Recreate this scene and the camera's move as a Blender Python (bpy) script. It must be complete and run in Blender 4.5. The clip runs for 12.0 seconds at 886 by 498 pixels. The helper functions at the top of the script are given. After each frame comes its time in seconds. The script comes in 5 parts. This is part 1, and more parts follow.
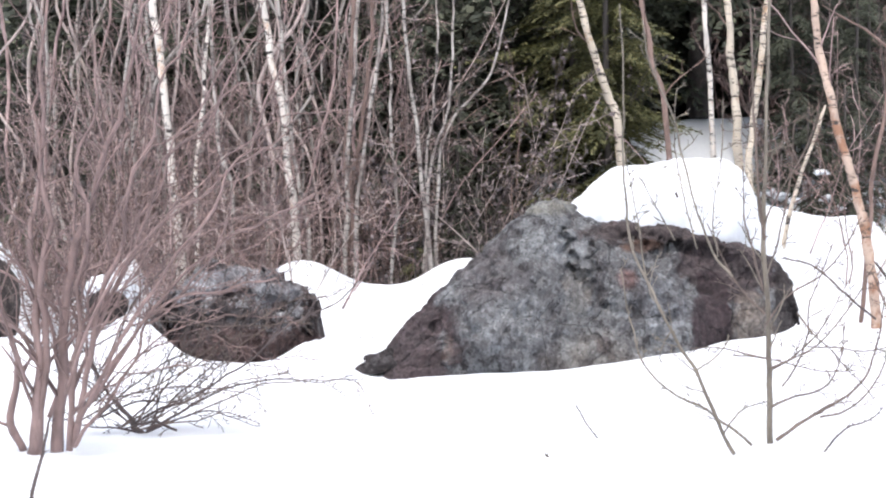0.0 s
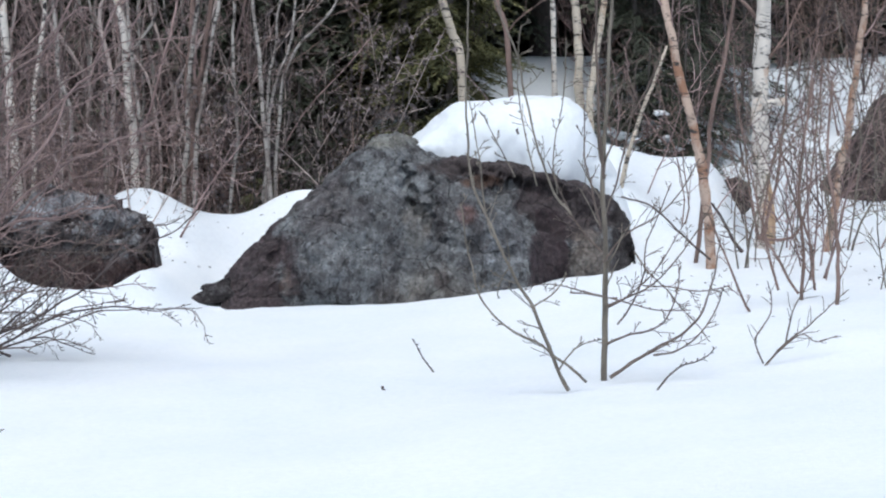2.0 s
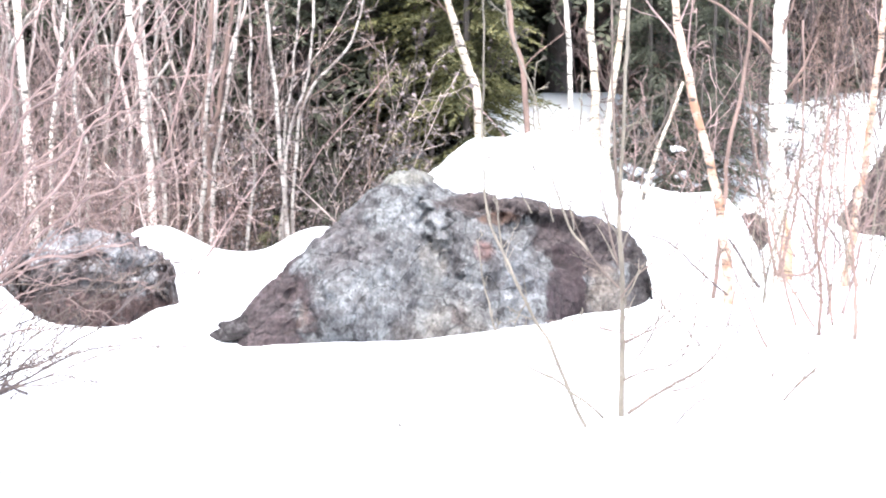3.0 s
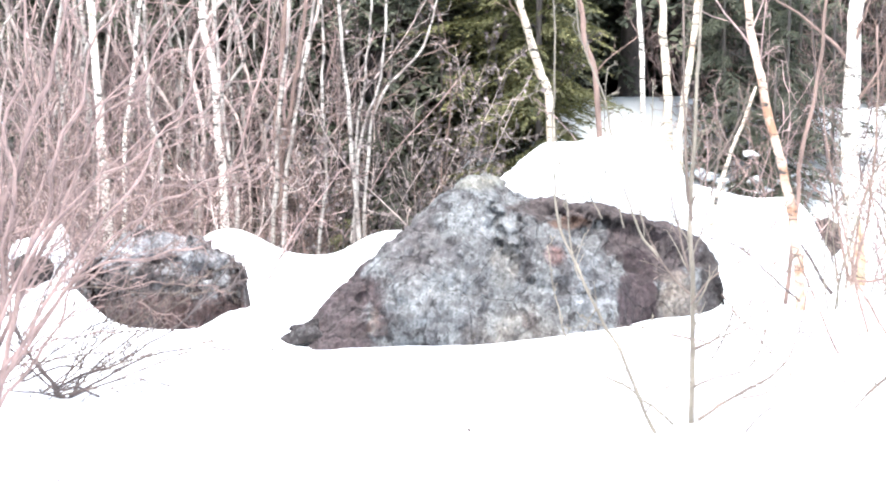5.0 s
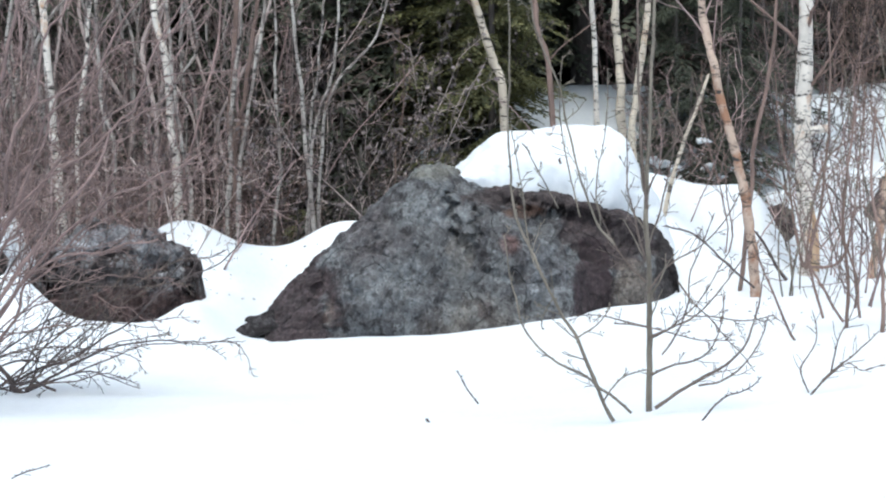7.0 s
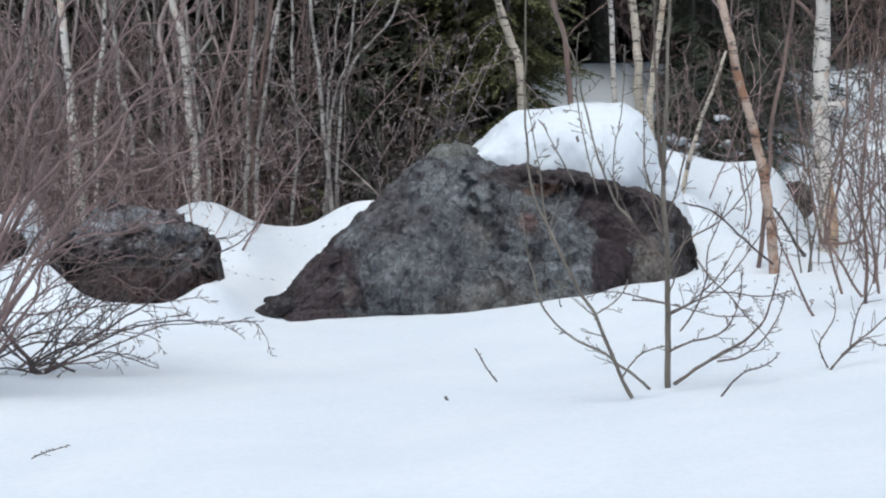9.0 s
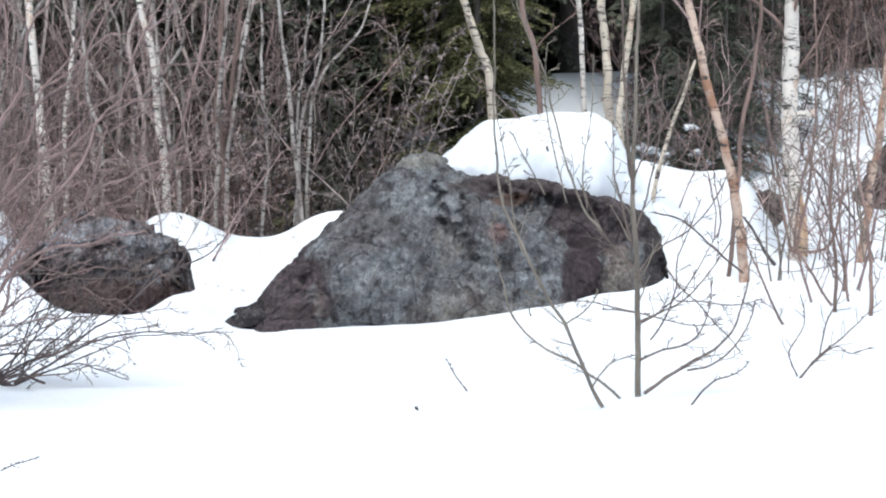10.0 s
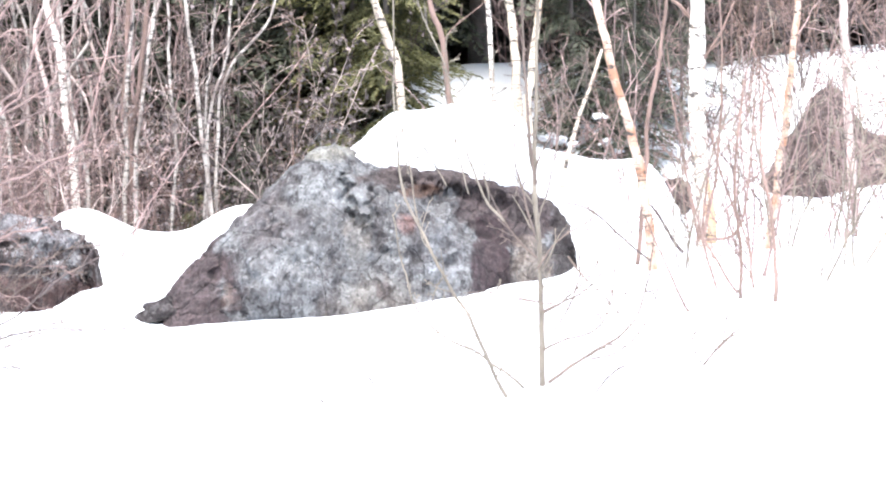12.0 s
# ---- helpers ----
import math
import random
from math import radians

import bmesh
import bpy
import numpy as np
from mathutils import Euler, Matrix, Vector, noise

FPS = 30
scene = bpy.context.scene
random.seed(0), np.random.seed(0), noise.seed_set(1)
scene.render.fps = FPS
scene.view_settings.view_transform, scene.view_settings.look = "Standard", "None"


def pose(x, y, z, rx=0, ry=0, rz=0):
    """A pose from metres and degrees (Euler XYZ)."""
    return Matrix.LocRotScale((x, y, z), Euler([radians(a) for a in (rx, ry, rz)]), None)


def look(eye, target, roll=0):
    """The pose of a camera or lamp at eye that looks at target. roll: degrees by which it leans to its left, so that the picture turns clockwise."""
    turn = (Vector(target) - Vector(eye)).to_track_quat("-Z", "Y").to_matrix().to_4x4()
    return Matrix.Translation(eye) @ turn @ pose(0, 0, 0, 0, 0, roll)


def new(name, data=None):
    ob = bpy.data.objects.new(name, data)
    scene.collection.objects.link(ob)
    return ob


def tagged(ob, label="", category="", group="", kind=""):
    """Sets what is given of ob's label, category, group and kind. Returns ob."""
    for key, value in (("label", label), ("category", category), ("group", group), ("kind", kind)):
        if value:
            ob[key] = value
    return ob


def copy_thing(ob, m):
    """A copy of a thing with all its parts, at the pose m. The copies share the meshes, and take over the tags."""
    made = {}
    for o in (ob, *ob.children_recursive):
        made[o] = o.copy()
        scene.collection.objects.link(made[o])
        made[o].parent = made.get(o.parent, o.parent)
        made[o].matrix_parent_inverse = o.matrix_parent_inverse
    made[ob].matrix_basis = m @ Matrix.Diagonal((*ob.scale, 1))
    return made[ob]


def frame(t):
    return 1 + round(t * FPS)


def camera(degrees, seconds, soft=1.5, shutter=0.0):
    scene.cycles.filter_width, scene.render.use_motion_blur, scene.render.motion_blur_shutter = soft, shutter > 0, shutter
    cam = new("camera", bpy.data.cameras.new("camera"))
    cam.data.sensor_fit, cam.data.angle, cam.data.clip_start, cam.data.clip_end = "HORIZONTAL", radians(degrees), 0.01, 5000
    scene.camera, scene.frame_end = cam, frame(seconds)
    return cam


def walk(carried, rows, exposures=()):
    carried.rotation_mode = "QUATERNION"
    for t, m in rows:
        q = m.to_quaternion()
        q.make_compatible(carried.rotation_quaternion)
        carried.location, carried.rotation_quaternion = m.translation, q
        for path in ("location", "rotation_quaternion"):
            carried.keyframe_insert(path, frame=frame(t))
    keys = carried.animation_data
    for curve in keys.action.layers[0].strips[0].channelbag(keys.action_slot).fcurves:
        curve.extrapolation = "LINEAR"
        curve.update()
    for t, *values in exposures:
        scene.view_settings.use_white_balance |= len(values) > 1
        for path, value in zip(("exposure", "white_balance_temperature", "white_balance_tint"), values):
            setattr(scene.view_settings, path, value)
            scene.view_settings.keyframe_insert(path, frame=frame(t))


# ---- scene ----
from mathutils.bvhtree import BVHTree

# ---- camera and its path: a hand-held phone, zoomed in, turning where it stands ----
cam = camera(21.0, 12.0, soft=2.1)
ROWS = [  # seconds, sway x, sway z, pitch, roll, yaw
    (0, -0.008, -0.007, 87.398, -0.455, 2.801),
    (0.5, -0.010, -0.012, 85.369, -0.434, 1.017),
    (1, 0.016, -0.010, 84.936, -0.705, -0.509),
    (1.5, -0.004, -0.009, 85.059, -0.475, -0.812),
    (2, -0.019, -0.007, 85.811, 1.118, -1.100),
    (2.5, -0.006, -0.005, 86.756, 0.854, -0.478),
    (3, -0.014, -0.010, 86.690, 0.898, -0.661),
    (3.2, -0.009, -0.002, 86.610, 0.800, -0.748),
    (4.8, -0.003, 0.012, 86.514, 1.330, -0.544),
    (5, 0.003, 0.009, 86.701, 1.042, 1.103),
    (5.5, -0.024, 0.009, 86.329, 1.046, 0.524),
    (6, -0.036, 0.008, 86.031, 0.985, 0.233),
    (6.5, -0.042, 0.013, 85.961, 1.081, -0.300),
    (7, -0.022, 0.020, 86.437, 0.565, -0.058),
    (7.2, -0.020, 0.018, 86.558, 0.520, 0.100),
    (8.8, -0.010, 0.004, 86.015, 0.130, 0.430),
    (9, -0.010, 0.002, 85.988, 0.110, 0.415),
    (9.5, 0.000, 0.000, 86.038, 0.000, 0.000),
    (10, -0.001, 0.000, 86.235, -0.068, -0.269),
    (10.5, -0.008, -0.003, 86.357, -0.119, -0.187),
    (11, -0.006, -0.002, 86.121, -0.009, -0.308),
    (11.5, -0.002, -0.004, 85.967, -0.041, -0.770),
    (12, 0.114, 0.001, 86.016, -0.752, -2.078),
]
EYE = 1.6
PATH = [(t, pose(sx, 0, EYE + sz, 0, 0, yaw) @ pose(0, 0, 0, pitch) @ pose(0, 0, 0, 0, 0, roll))
        for t, sx, sz, pitch, roll, yaw in ROWS]
EXPOSURES = [  # seconds, stops, kelvin, tint
    (0, 0.9, 6450, 9), (0.5, 0.95, 6350, 7), (1, 0.33, 6030, 0), (1.5, 0.28, 6010, 1), (2, 0.06, 5980, 3), (2.5, 1.6, 6400, 8), (3, 2.1, 6400, 8),
    (3.2, 2.2, 6400, 8), (4.8, 2.12, 6380, 6), (5, 2.12, 6370, 5), (5.5, 1.87, 6370, 5), (6, 1.42, 6330, 5), (6.5, 0.9, 6200, 4), (7, 0.4, 6050, 0),
    (7.2, 0.32, 6030, 0), (8.8, -0.15, 6020, 2), (9, -0.13, 6020, 2), (9.5, 0.06, 5980, 4), (10, 0.53, 6130, 3), (10.5, 1.0, 6400, 8),
    (11, 1.55, 6400, 8), (11.5, 1.95, 6400, 8), (12, 2.0, 6400, 8)]
walk(cam, PATH, EXPOSURES)

# ---- daylight: an overcast winter sky ----
world = bpy.data.worlds.new("overcast_sky")
scene.world = world
world.use_nodes = True
wn = world.node_tree.nodes
sky = wn.new("ShaderNodeTexSky")
sky.sky_type = "NISHITA"
sky.sun_disc = False
sky.sun_elevation, sky.sun_rotation = radians(70), radians(200)
sky.dust_density, sky.ozone_density = 4.0, 1.0
soften = wn.new("ShaderNodeHueSaturation")
soften.inputs["Saturation"].default_value = 0.85
world.node_tree.links.new(sky.outputs["Color"], soften.inputs["Color"])
world.node_tree.links.new(soften.outputs["Color"], wn["Background"].inputs["Color"])
wn["Background"].inputs["Strength"].default_value = 0.14
sun = new("sun", bpy.data.lights.new("sun", "SUN"))
sun.data.energy, sun.data.angle, sun.data.color = 1.4, radians(50), (0.99, 0.99, 1.0)
sun.matrix_world = look((1, -4, 14), (0, 0, 0))


# ---- materials ----
def shader(name, rough=0.8):
    m = bpy.data.materials.new(name)
    m.use_nodes = True
    b = m.node_tree.nodes["Principled BSDF"]
    b.inputs["Roughness"].default_value = rough
    return m, m.node_tree, b


def node(tree, kind, **sets):
    n = tree.nodes.new(kind)
    for key, value in sets.items():
        n.inputs[key.replace("_", " ")].default_value = value
    return n


def spread(tree, scale, detail=6.0, rough=0.6, squash=(1, 1, 1)):
    """Noise in the thing's own coordinates."""
    at = tree.nodes.new("ShaderNodeTexCoord")
    mp = node(tree, "ShaderNodeMapping", Scale=squash)
    n = node(tree, "ShaderNodeTexNoise", Scale=scale, Detail=detail, Roughness=rough)
    tree.links.new(at.outputs["Object"], mp.inputs["Vector"])
    tree.links.new(mp.outputs["Vector"], n.inputs["Vector"])
    return n.outputs["Fac"]


def ramp(tree, fac, *stops):
    r = tree.nodes.new("ShaderNodeValToRGB")
    while len(r.color_ramp.elements) < len(stops):
        r.color_ramp.elements.new(0.5)
    for e, (p, c) in zip(r.color_ramp.elements, stops):
        e.position, e.color = p, (*c, 1) if len(c) == 3 else (c[0], c[0], c[0], 1)
    tree.links.new(fac, r.inputs["Fac"])
    return r.outputs["Color"]


def mix(tree, fac, a, b, how="MIX"):
    m = tree.nodes.new("ShaderNodeMix")
    m.data_type, m.blend_type = "RGBA", how
    for key, value in ((0, fac), (6, a), (7, b)):
        if isinstance(value, (int, float)):
            m.inputs[key].default_value = value
        elif isinstance(value, tuple):
            m.inputs[key].default_value = (*value, 1)
        else:
            tree.links.new(value, m.inputs[key])
    return m.outputs[2]


def relief(tree, b, fac, strength, depth):
    n = node(tree, "ShaderNodeBump", Strength=strength, Distance=depth)
    tree.links.new(fac, n.inputs["Height"])
    tree.links.new(n.outputs["Normal"], b.inputs["Normal"])


def snow_material():
    m, t, b = shader("snow", 0.55)
    c = ramp(t, spread(t, 0.9, 5), (0.3, (0.80, 0.83, 0.87)), (0.7, (0.88, 0.89, 0.905)))
    fine = ramp(t, spread(t, 26, 6, 0.7), (0.25, (0.93, 0.93, 0.94)), (0.6, (1, 1, 1)))
    c = mix(t, 1.0, c, fine, "MULTIPLY")
    t.links.new(c, b.inputs["Base Color"])
    relief(t, b, mix(t, 0.35, spread(t, 5, 4), spread(t, 60, 3)), 0.35, 0.03)
    b.inputs["Specular IOR Level"].default_value = 0.3
    return m


def bark_material(name, light, dark, scale=9, mid=None, rough=0.85, vary=0.6):
    """Bark of thin stems: streaks along the stem, blotches, each stem a little lighter or darker."""
    m, t, b = shader(name, rough)
    mid = mid or tuple((x + y) / 2 for x, y in zip(light, dark))
    c = ramp(t, spread(t, scale, 6, 0.65, (1, 1, 0.35)), (0.3, dark), (0.5, mid), (0.72, light))
    g = t.nodes.new("ShaderNodeNewGeometry")
    own = ramp(t, g.outputs["Random Per Island"], (0.0, (1 - vary,) * 3), (1.0, (1 + vary,) * 3))
    t.links.new(mix(t, 1.0, c, own, "MULTIPLY"), b.inputs["Base Color"])
    relief(t, b, spread(t, scale * 6, 4), 0.5, 0.004)
    return m


def birch_material(name, white, peel, amount):
    """Papery birch bark: dark cross marks, grey patches, peeled warm inner bark."""
    m, t, b = shader(name, 0.6)
    c = ramp(t, spread(t, 5, 5, 0.6), (0.35, tuple(0.72 * v for v in white)), (0.6, white))
    strip = ramp(t, spread(t, 5.0, 6, 0.7, (1.2, 1.2, 0.7)), (amount - 0.05, (0.0,)), (amount + 0.06, (1.0,)))
    c = mix(t, strip, peel, c)
    marks = ramp(t, spread(t, 7, 5, 0.75, (0.9, 0.9, 3.6)), (0.405, (1.0,)), (0.455, (0.0,)))
    c = mix(t, marks, c, (0.05, 0.04, 0.036))
    knots = ramp(t, spread(t, 4.5, 3, 0.5, (1, 1, 1.6)), (0.29, (1.0,)), (0.34, (0.0,)))
    c = mix(t, knots, c, (0.035, 0.028, 0.026))
    t.links.new(c, b.inputs["Base Color"])
    relief(t, b, spread(t, 22, 5, 0.7, (1, 1, 3)), 0.6, 0.006)
    return m


def needle_material(name, dark, light):
    m, t, b = shader(name, 0.7)
    g = t.nodes.new("ShaderNodeNewGeometry")
    c = ramp(t, g.outputs["Random Per Island"], (0.0, dark), (0.6, tuple((x + y) / 2 for x, y in zip(dark, light))), (1.0, light))
    blot = ramp(t, spread(t, 1.6, 3), (0.35, (0.7, 0.7, 0.7)), (0.65, (1.15, 1.15, 1.1)))
    t.links.new(mix(t, 1.0, c, blot, "MULTIPLY"), b.inputs["Base Color"])
    return m


def speckle(tree, scale, chance, size, squash=(1, 1, 1)):
    """Scattered roundish spots with ragged rims: 1 inside a spot, 0 outside."""
    at = tree.nodes.new("ShaderNodeTexCoord")
    mp = node(tree, "ShaderNodeMapping", Scale=squash)
    tree.links.new(at.outputs["Object"], mp.inputs["Vector"])
    rag = node(tree, "ShaderNodeTexNoise", Scale=scale * 2.5, Detail=4.0, Roughness=0.7)
    tree.links.new(mp.outputs["Vector"], rag.inputs["Vector"])
    bent = mix(tree, 1.3 / scale, mp.outputs["Vector"], rag.outputs["Color"], "ADD")
    cells = node(tree, "ShaderNodeTexVoronoi", Scale=scale)
    tree.links.new(bent, cells.inputs["Vector"])
    split = tree.nodes.new("ShaderNodeSeparateColor")
    tree.links.new(cells.outputs["Color"], split.inputs[0])
    inner = ramp(tree, cells.outputs["Distance"], (size, (1.0,)), (size + 0.05, (0.0,)))
    picked = ramp(tree, split.outputs[0], (chance, (1.0,)), (chance + 0.01, (0.0,)))
    return mix(tree, 1.0, inner, picked, "MULTIPLY")


def stain(tree, warp, x, z, rx, rz, soft, strength):
    """1 within a ragged oval on the face of a stone."""
    at = tree.nodes.new("ShaderNodeTexCoord")
    shift = node(tree, "ShaderNodeMapping", Location=(-x / rx, 0, -z / rz), Scale=(1 / rx, 0, 1 / rz))
    tree.links.new(at.outputs["Object"], shift.inputs["Vector"])
    size = tree.nodes.new("ShaderNodeVectorMath")
    size.operation = "LENGTH"
    tree.links.new(shift.outputs["Vector"], size.inputs[0])
    edge = tree.nodes.new("ShaderNodeMath")
    edge.operation = "MULTIPLY_ADD"
    edge.inputs[1].default_value = 1.8
    tree.links.new(warp, edge.inputs[0])
    tree.links.new(size.outputs["Value"], edge.inputs[2])
    bring = node(tree, "ShaderNodeMapRange", From_Min=1.9 - soft, From_Max=1.9 + soft, To_Min=strength, To_Max=0.0)
    tree.links.new(edge.outputs[0], bring.inputs["Value"])
    return bring.outputs["Result"]


def stone_material(name, ground, fleck, lichen, amount, patches=(), scale=2.2):
    """Granite under hard-edged crusts of lichen, with stains (x, z, half width, half height, softness, colour, strength), pits and cracks."""
    m, t, b = shader(name, 0.9)
    c = ramp(t, spread(t, scale * 4, 7, 0.65), (0.38, fleck), (0.5, ground), (0.64, tuple(1.3 * v for v in ground)))
    crust = spread(t, scale * 2.0, 10, 0.68, (1, 1, 0.8))
    c = mix(t, ramp(t, crust, (amount - 0.006, (0.0,)), (amount + 0.006, (0.92,))), c, lichen)
    thick = spread(t, scale * 4.6, 9, 0.66, (1, 1, 0.7))
    c = mix(t, ramp(t, thick, (amount + 0.06, (0.0,)), (amount + 0.07, (0.85,))), c, tuple(1.24 * v for v in lichen))
    c = mix(t, ramp(t, thick, (amount - 0.085, (0.85,)), (amount - 0.075, (0.0,))), c, tuple(0.75 * v for v in fleck))
    warp = spread(t, 4.5, 9, 0.68)
    for x, z, rx, rz, soft, colour, strength in patches:
        grain = ramp(t, spread(t, scale * 6, 8, 0.68, (1, 1, 0.4)), (0.36, tuple(0.6 * v for v in colour)), (0.5, colour), (0.51, tuple(1.12 * v for v in colour)), (0.66, tuple(1.45 * v for v in colour)))
        c = mix(t, stain(t, warp, x, z, rx, rz, soft, strength), c, grain)
    for size, low, high in ((3.0, 0.86, 1.12), (7.0, 0.80, 1.18), (15.0, 0.72, 1.27)):
        at = t.nodes.new("ShaderNodeTexCoord")
        rag = node(t, "ShaderNodeTexNoise", Scale=scale * size * 1.4, Detail=8.0, Roughness=0.72)
        t.links.new(at.outputs["Object"], rag.inputs["Vector"])
        cells = node(t, "ShaderNodeTexVoronoi", Scale=scale * size)
        t.links.new(mix(t, 1.1 / (scale * size), at.outputs["Object"], rag.outputs["Color"], "ADD"), cells.inputs["Vector"])
        split = t.nodes.new("ShaderNodeSeparateColor")
        t.links.new(cells.outputs["Color"], split.inputs[0])
        c = mix(t, 1.0, c, ramp(t, split.outputs[0], (0.0, (low * 1.01, low * 0.985, low * 0.98)), (0.5, (1, 1, 1)), (1.0, (high * 0.99, high, high))), "MULTIPLY")
    tint = ramp(t, spread(t, scale * 1.1, 4, 0.55), (0.35, (0.84, 0.82, 0.82)), (0.65, (1.12, 1.13, 1.13)))
    c = mix(t, 1.0, c, tint, "MULTIPLY")
    c = mix(t, speckle(t, scale * 11, 0.25, 0.3), c, mix(t, 1.0, c, (1.3, 1.3, 1.3), "MULTIPLY"))
    c = mix(t, speckle(t, scale * 7, 0.16, 0.3, (1, 1, 0.7)), c, mix(t, 1.0, c, (0.5, 0.48, 0.49), "MULTIPLY"))
    c = mix(t, speckle(t, scale * 17, 0.35, 0.3), c, mix(t, 1.0, c, (0.55, 0.53, 0.54), "MULTIPLY"))
    # thin cracks, only here and there
    at = t.nodes.new("ShaderNodeTexCoord")
    swirl = node(t, "ShaderNodeTexNoise", Scale=scale * 2.2, Detail=6.0, Roughness=0.65)
    t.links.new(at.outputs["Object"], swirl.inputs["Vector"])
    bent = mix(t, 0.12, at.outputs["Object"], swirl.outputs["Color"], "ADD")
    cracks = node(t, "ShaderNodeTexVoronoi", Scale=scale * 1.1)
    cracks.feature = "DISTANCE_TO_EDGE"
    t.links.new(bent, cracks.inputs["Vector"])
    line = ramp(t, cracks.outputs["Distance"], (0.0, (0.25, 0.22, 0.22)), (0.022, (1, 1, 1)))
    some = ramp(t, spread(t, scale * 1.3, 3), (0.5, (0.0,)), (0.6, (0.6,)))
    c = mix(t, some, c, line, "MULTIPLY")
    grit = ramp(t, spread(t, scale * 26, 3, 0.6), (0.38, (0.84, 0.83, 0.83)), (0.62, (1.15, 1.15, 1.15)))
    t.links.new(mix(t, 1.0, c, grit, "MULTIPLY"), b.inputs["Base Color"])
    rise = mix(t, 0.4, mix(t, 0.5, crust, thick), spread(t, scale * 9, 7, 0.65))
    relief(t, b, mix(t, 0.25, rise, line), 1.0, 0.07)
    return m


SNOW = snow_material()
BIRCH = birch_material("birch_bark_white", (0.80, 0.73, 0.655), (0.50, 0.29, 0.17), 0.385)
BIRCH_CREAM = birch_material("birch_bark_cream", (0.64, 0.55, 0.44), (0.42, 0.26, 0.15), 0.38)
BIRCH_ORANGE = birch_material("birch_bark_orange", (0.58, 0.43, 0.34), (0.32, 0.165, 0.10), 0.46)
TWIG_RED = bark_material("twig_bark_red_brown", (0.57, 0.412, 0.388), (0.135, 0.092, 0.087))
TWIG_GREY = bark_material("twig_bark_grey", (0.70, 0.575, 0.525), (0.20, 0.16, 0.147))
BARK_LICHEN = birch_material("young_bark_grey_brown", (0.47, 0.425, 0.385), (0.20, 0.165, 0.148), 0.47)
BIRCH_PEEL = bark_material("peeled_birch_orange", (0.58, 0.42, 0.28), (0.34, 0.205, 0.125), 14, vary=0.2)
TWIG_BROWN = bark_material("twig_bark_brown", (0.31, 0.21, 0.178), (0.10, 0.068, 0.057))
TWIG_MAUVE = bark_material("bush_bark_mauve_brown", (0.32, 0.224, 0.207), (0.10, 0.069, 0.064))
TWIG_DEEP = bark_material("sapling_twig_brown", (0.185, 0.14, 0.118), (0.07, 0.052, 0.044))
TWIG_OLIVE = bark_material("sapling_bark_olive", (0.27, 0.232, 0.185), (0.08, 0.067, 0.055))
TWIG_DARK = bark_material("twig_bark_dark", (0.12, 0.09, 0.085), (0.05, 0.04, 0.038))
TRUNK_DARK = bark_material("spruce_bark", (0.13, 0.11, 0.10), (0.05, 0.042, 0.038), 14)
NEEDLE_DARK = needle_material("spruce_needles_dark", (0.041, 0.048, 0.034), (0.130, 0.136, 0.092))
NEEDLE_OLIVE = needle_material("spruce_needles_olive", (0.06, 0.066, 0.026), (0.25, 0.232, 0.10))
LEAF_DRY = bark_material("dry_leaf_grey_brown", (0.27, 0.225, 0.22), (0.12, 0.092, 0.09), 12, vary=0.5)
NEEDLE_DRY = bark_material("dead_spruce_twigs", (0.17, 0.15, 0.14), (0.06, 0.05, 0.046))


# ---- mesh helpers ----
def mesh_of(name, verts, faces, material, smooth=True):
    me = bpy.data.meshes.new(name)
    me.from_pydata([tuple(map(float, v)) for v in verts], [], faces)
    me.materials.append(material)
    if smooth:
        me.polygons.foreach_set("use_smooth", [True] * len(me.polygons))
    me.update()
    return me


def part(name, me, parent, label="", at=(0, 0, 0)):
    ob = new(name, me)
    ob.parent = parent
    ob.location = at
    return tagged(ob, label) if label else ob


def thing(name, at, label, category, group="", kind=""):
    ob = new(name)
    ob.location = at
    ob.empty_display_size = 0.1
    return tagged(ob, label, category, group, kind)


def smoothed(points, steps=4):
    """A curve through the points."""
    p = [Vector(q) for q in points]
    if len(p) < 3:
        return p
    p = [2 * p[0] - p[1], *p, 2 * p[-1] - p[-2]]
    out = []
    for a, b, c, d in zip(p, p[1:], p[2:], p[3:]):
        for k in range(steps):
            s = k / steps
            out.append(0.5 * (2 * b + (c - a) * s + (2 * a - 5 * b + 4 * c - d) * s * s + (3 * b - 3 * c + d - a) * s ** 3))
    return out + [p[-2]]


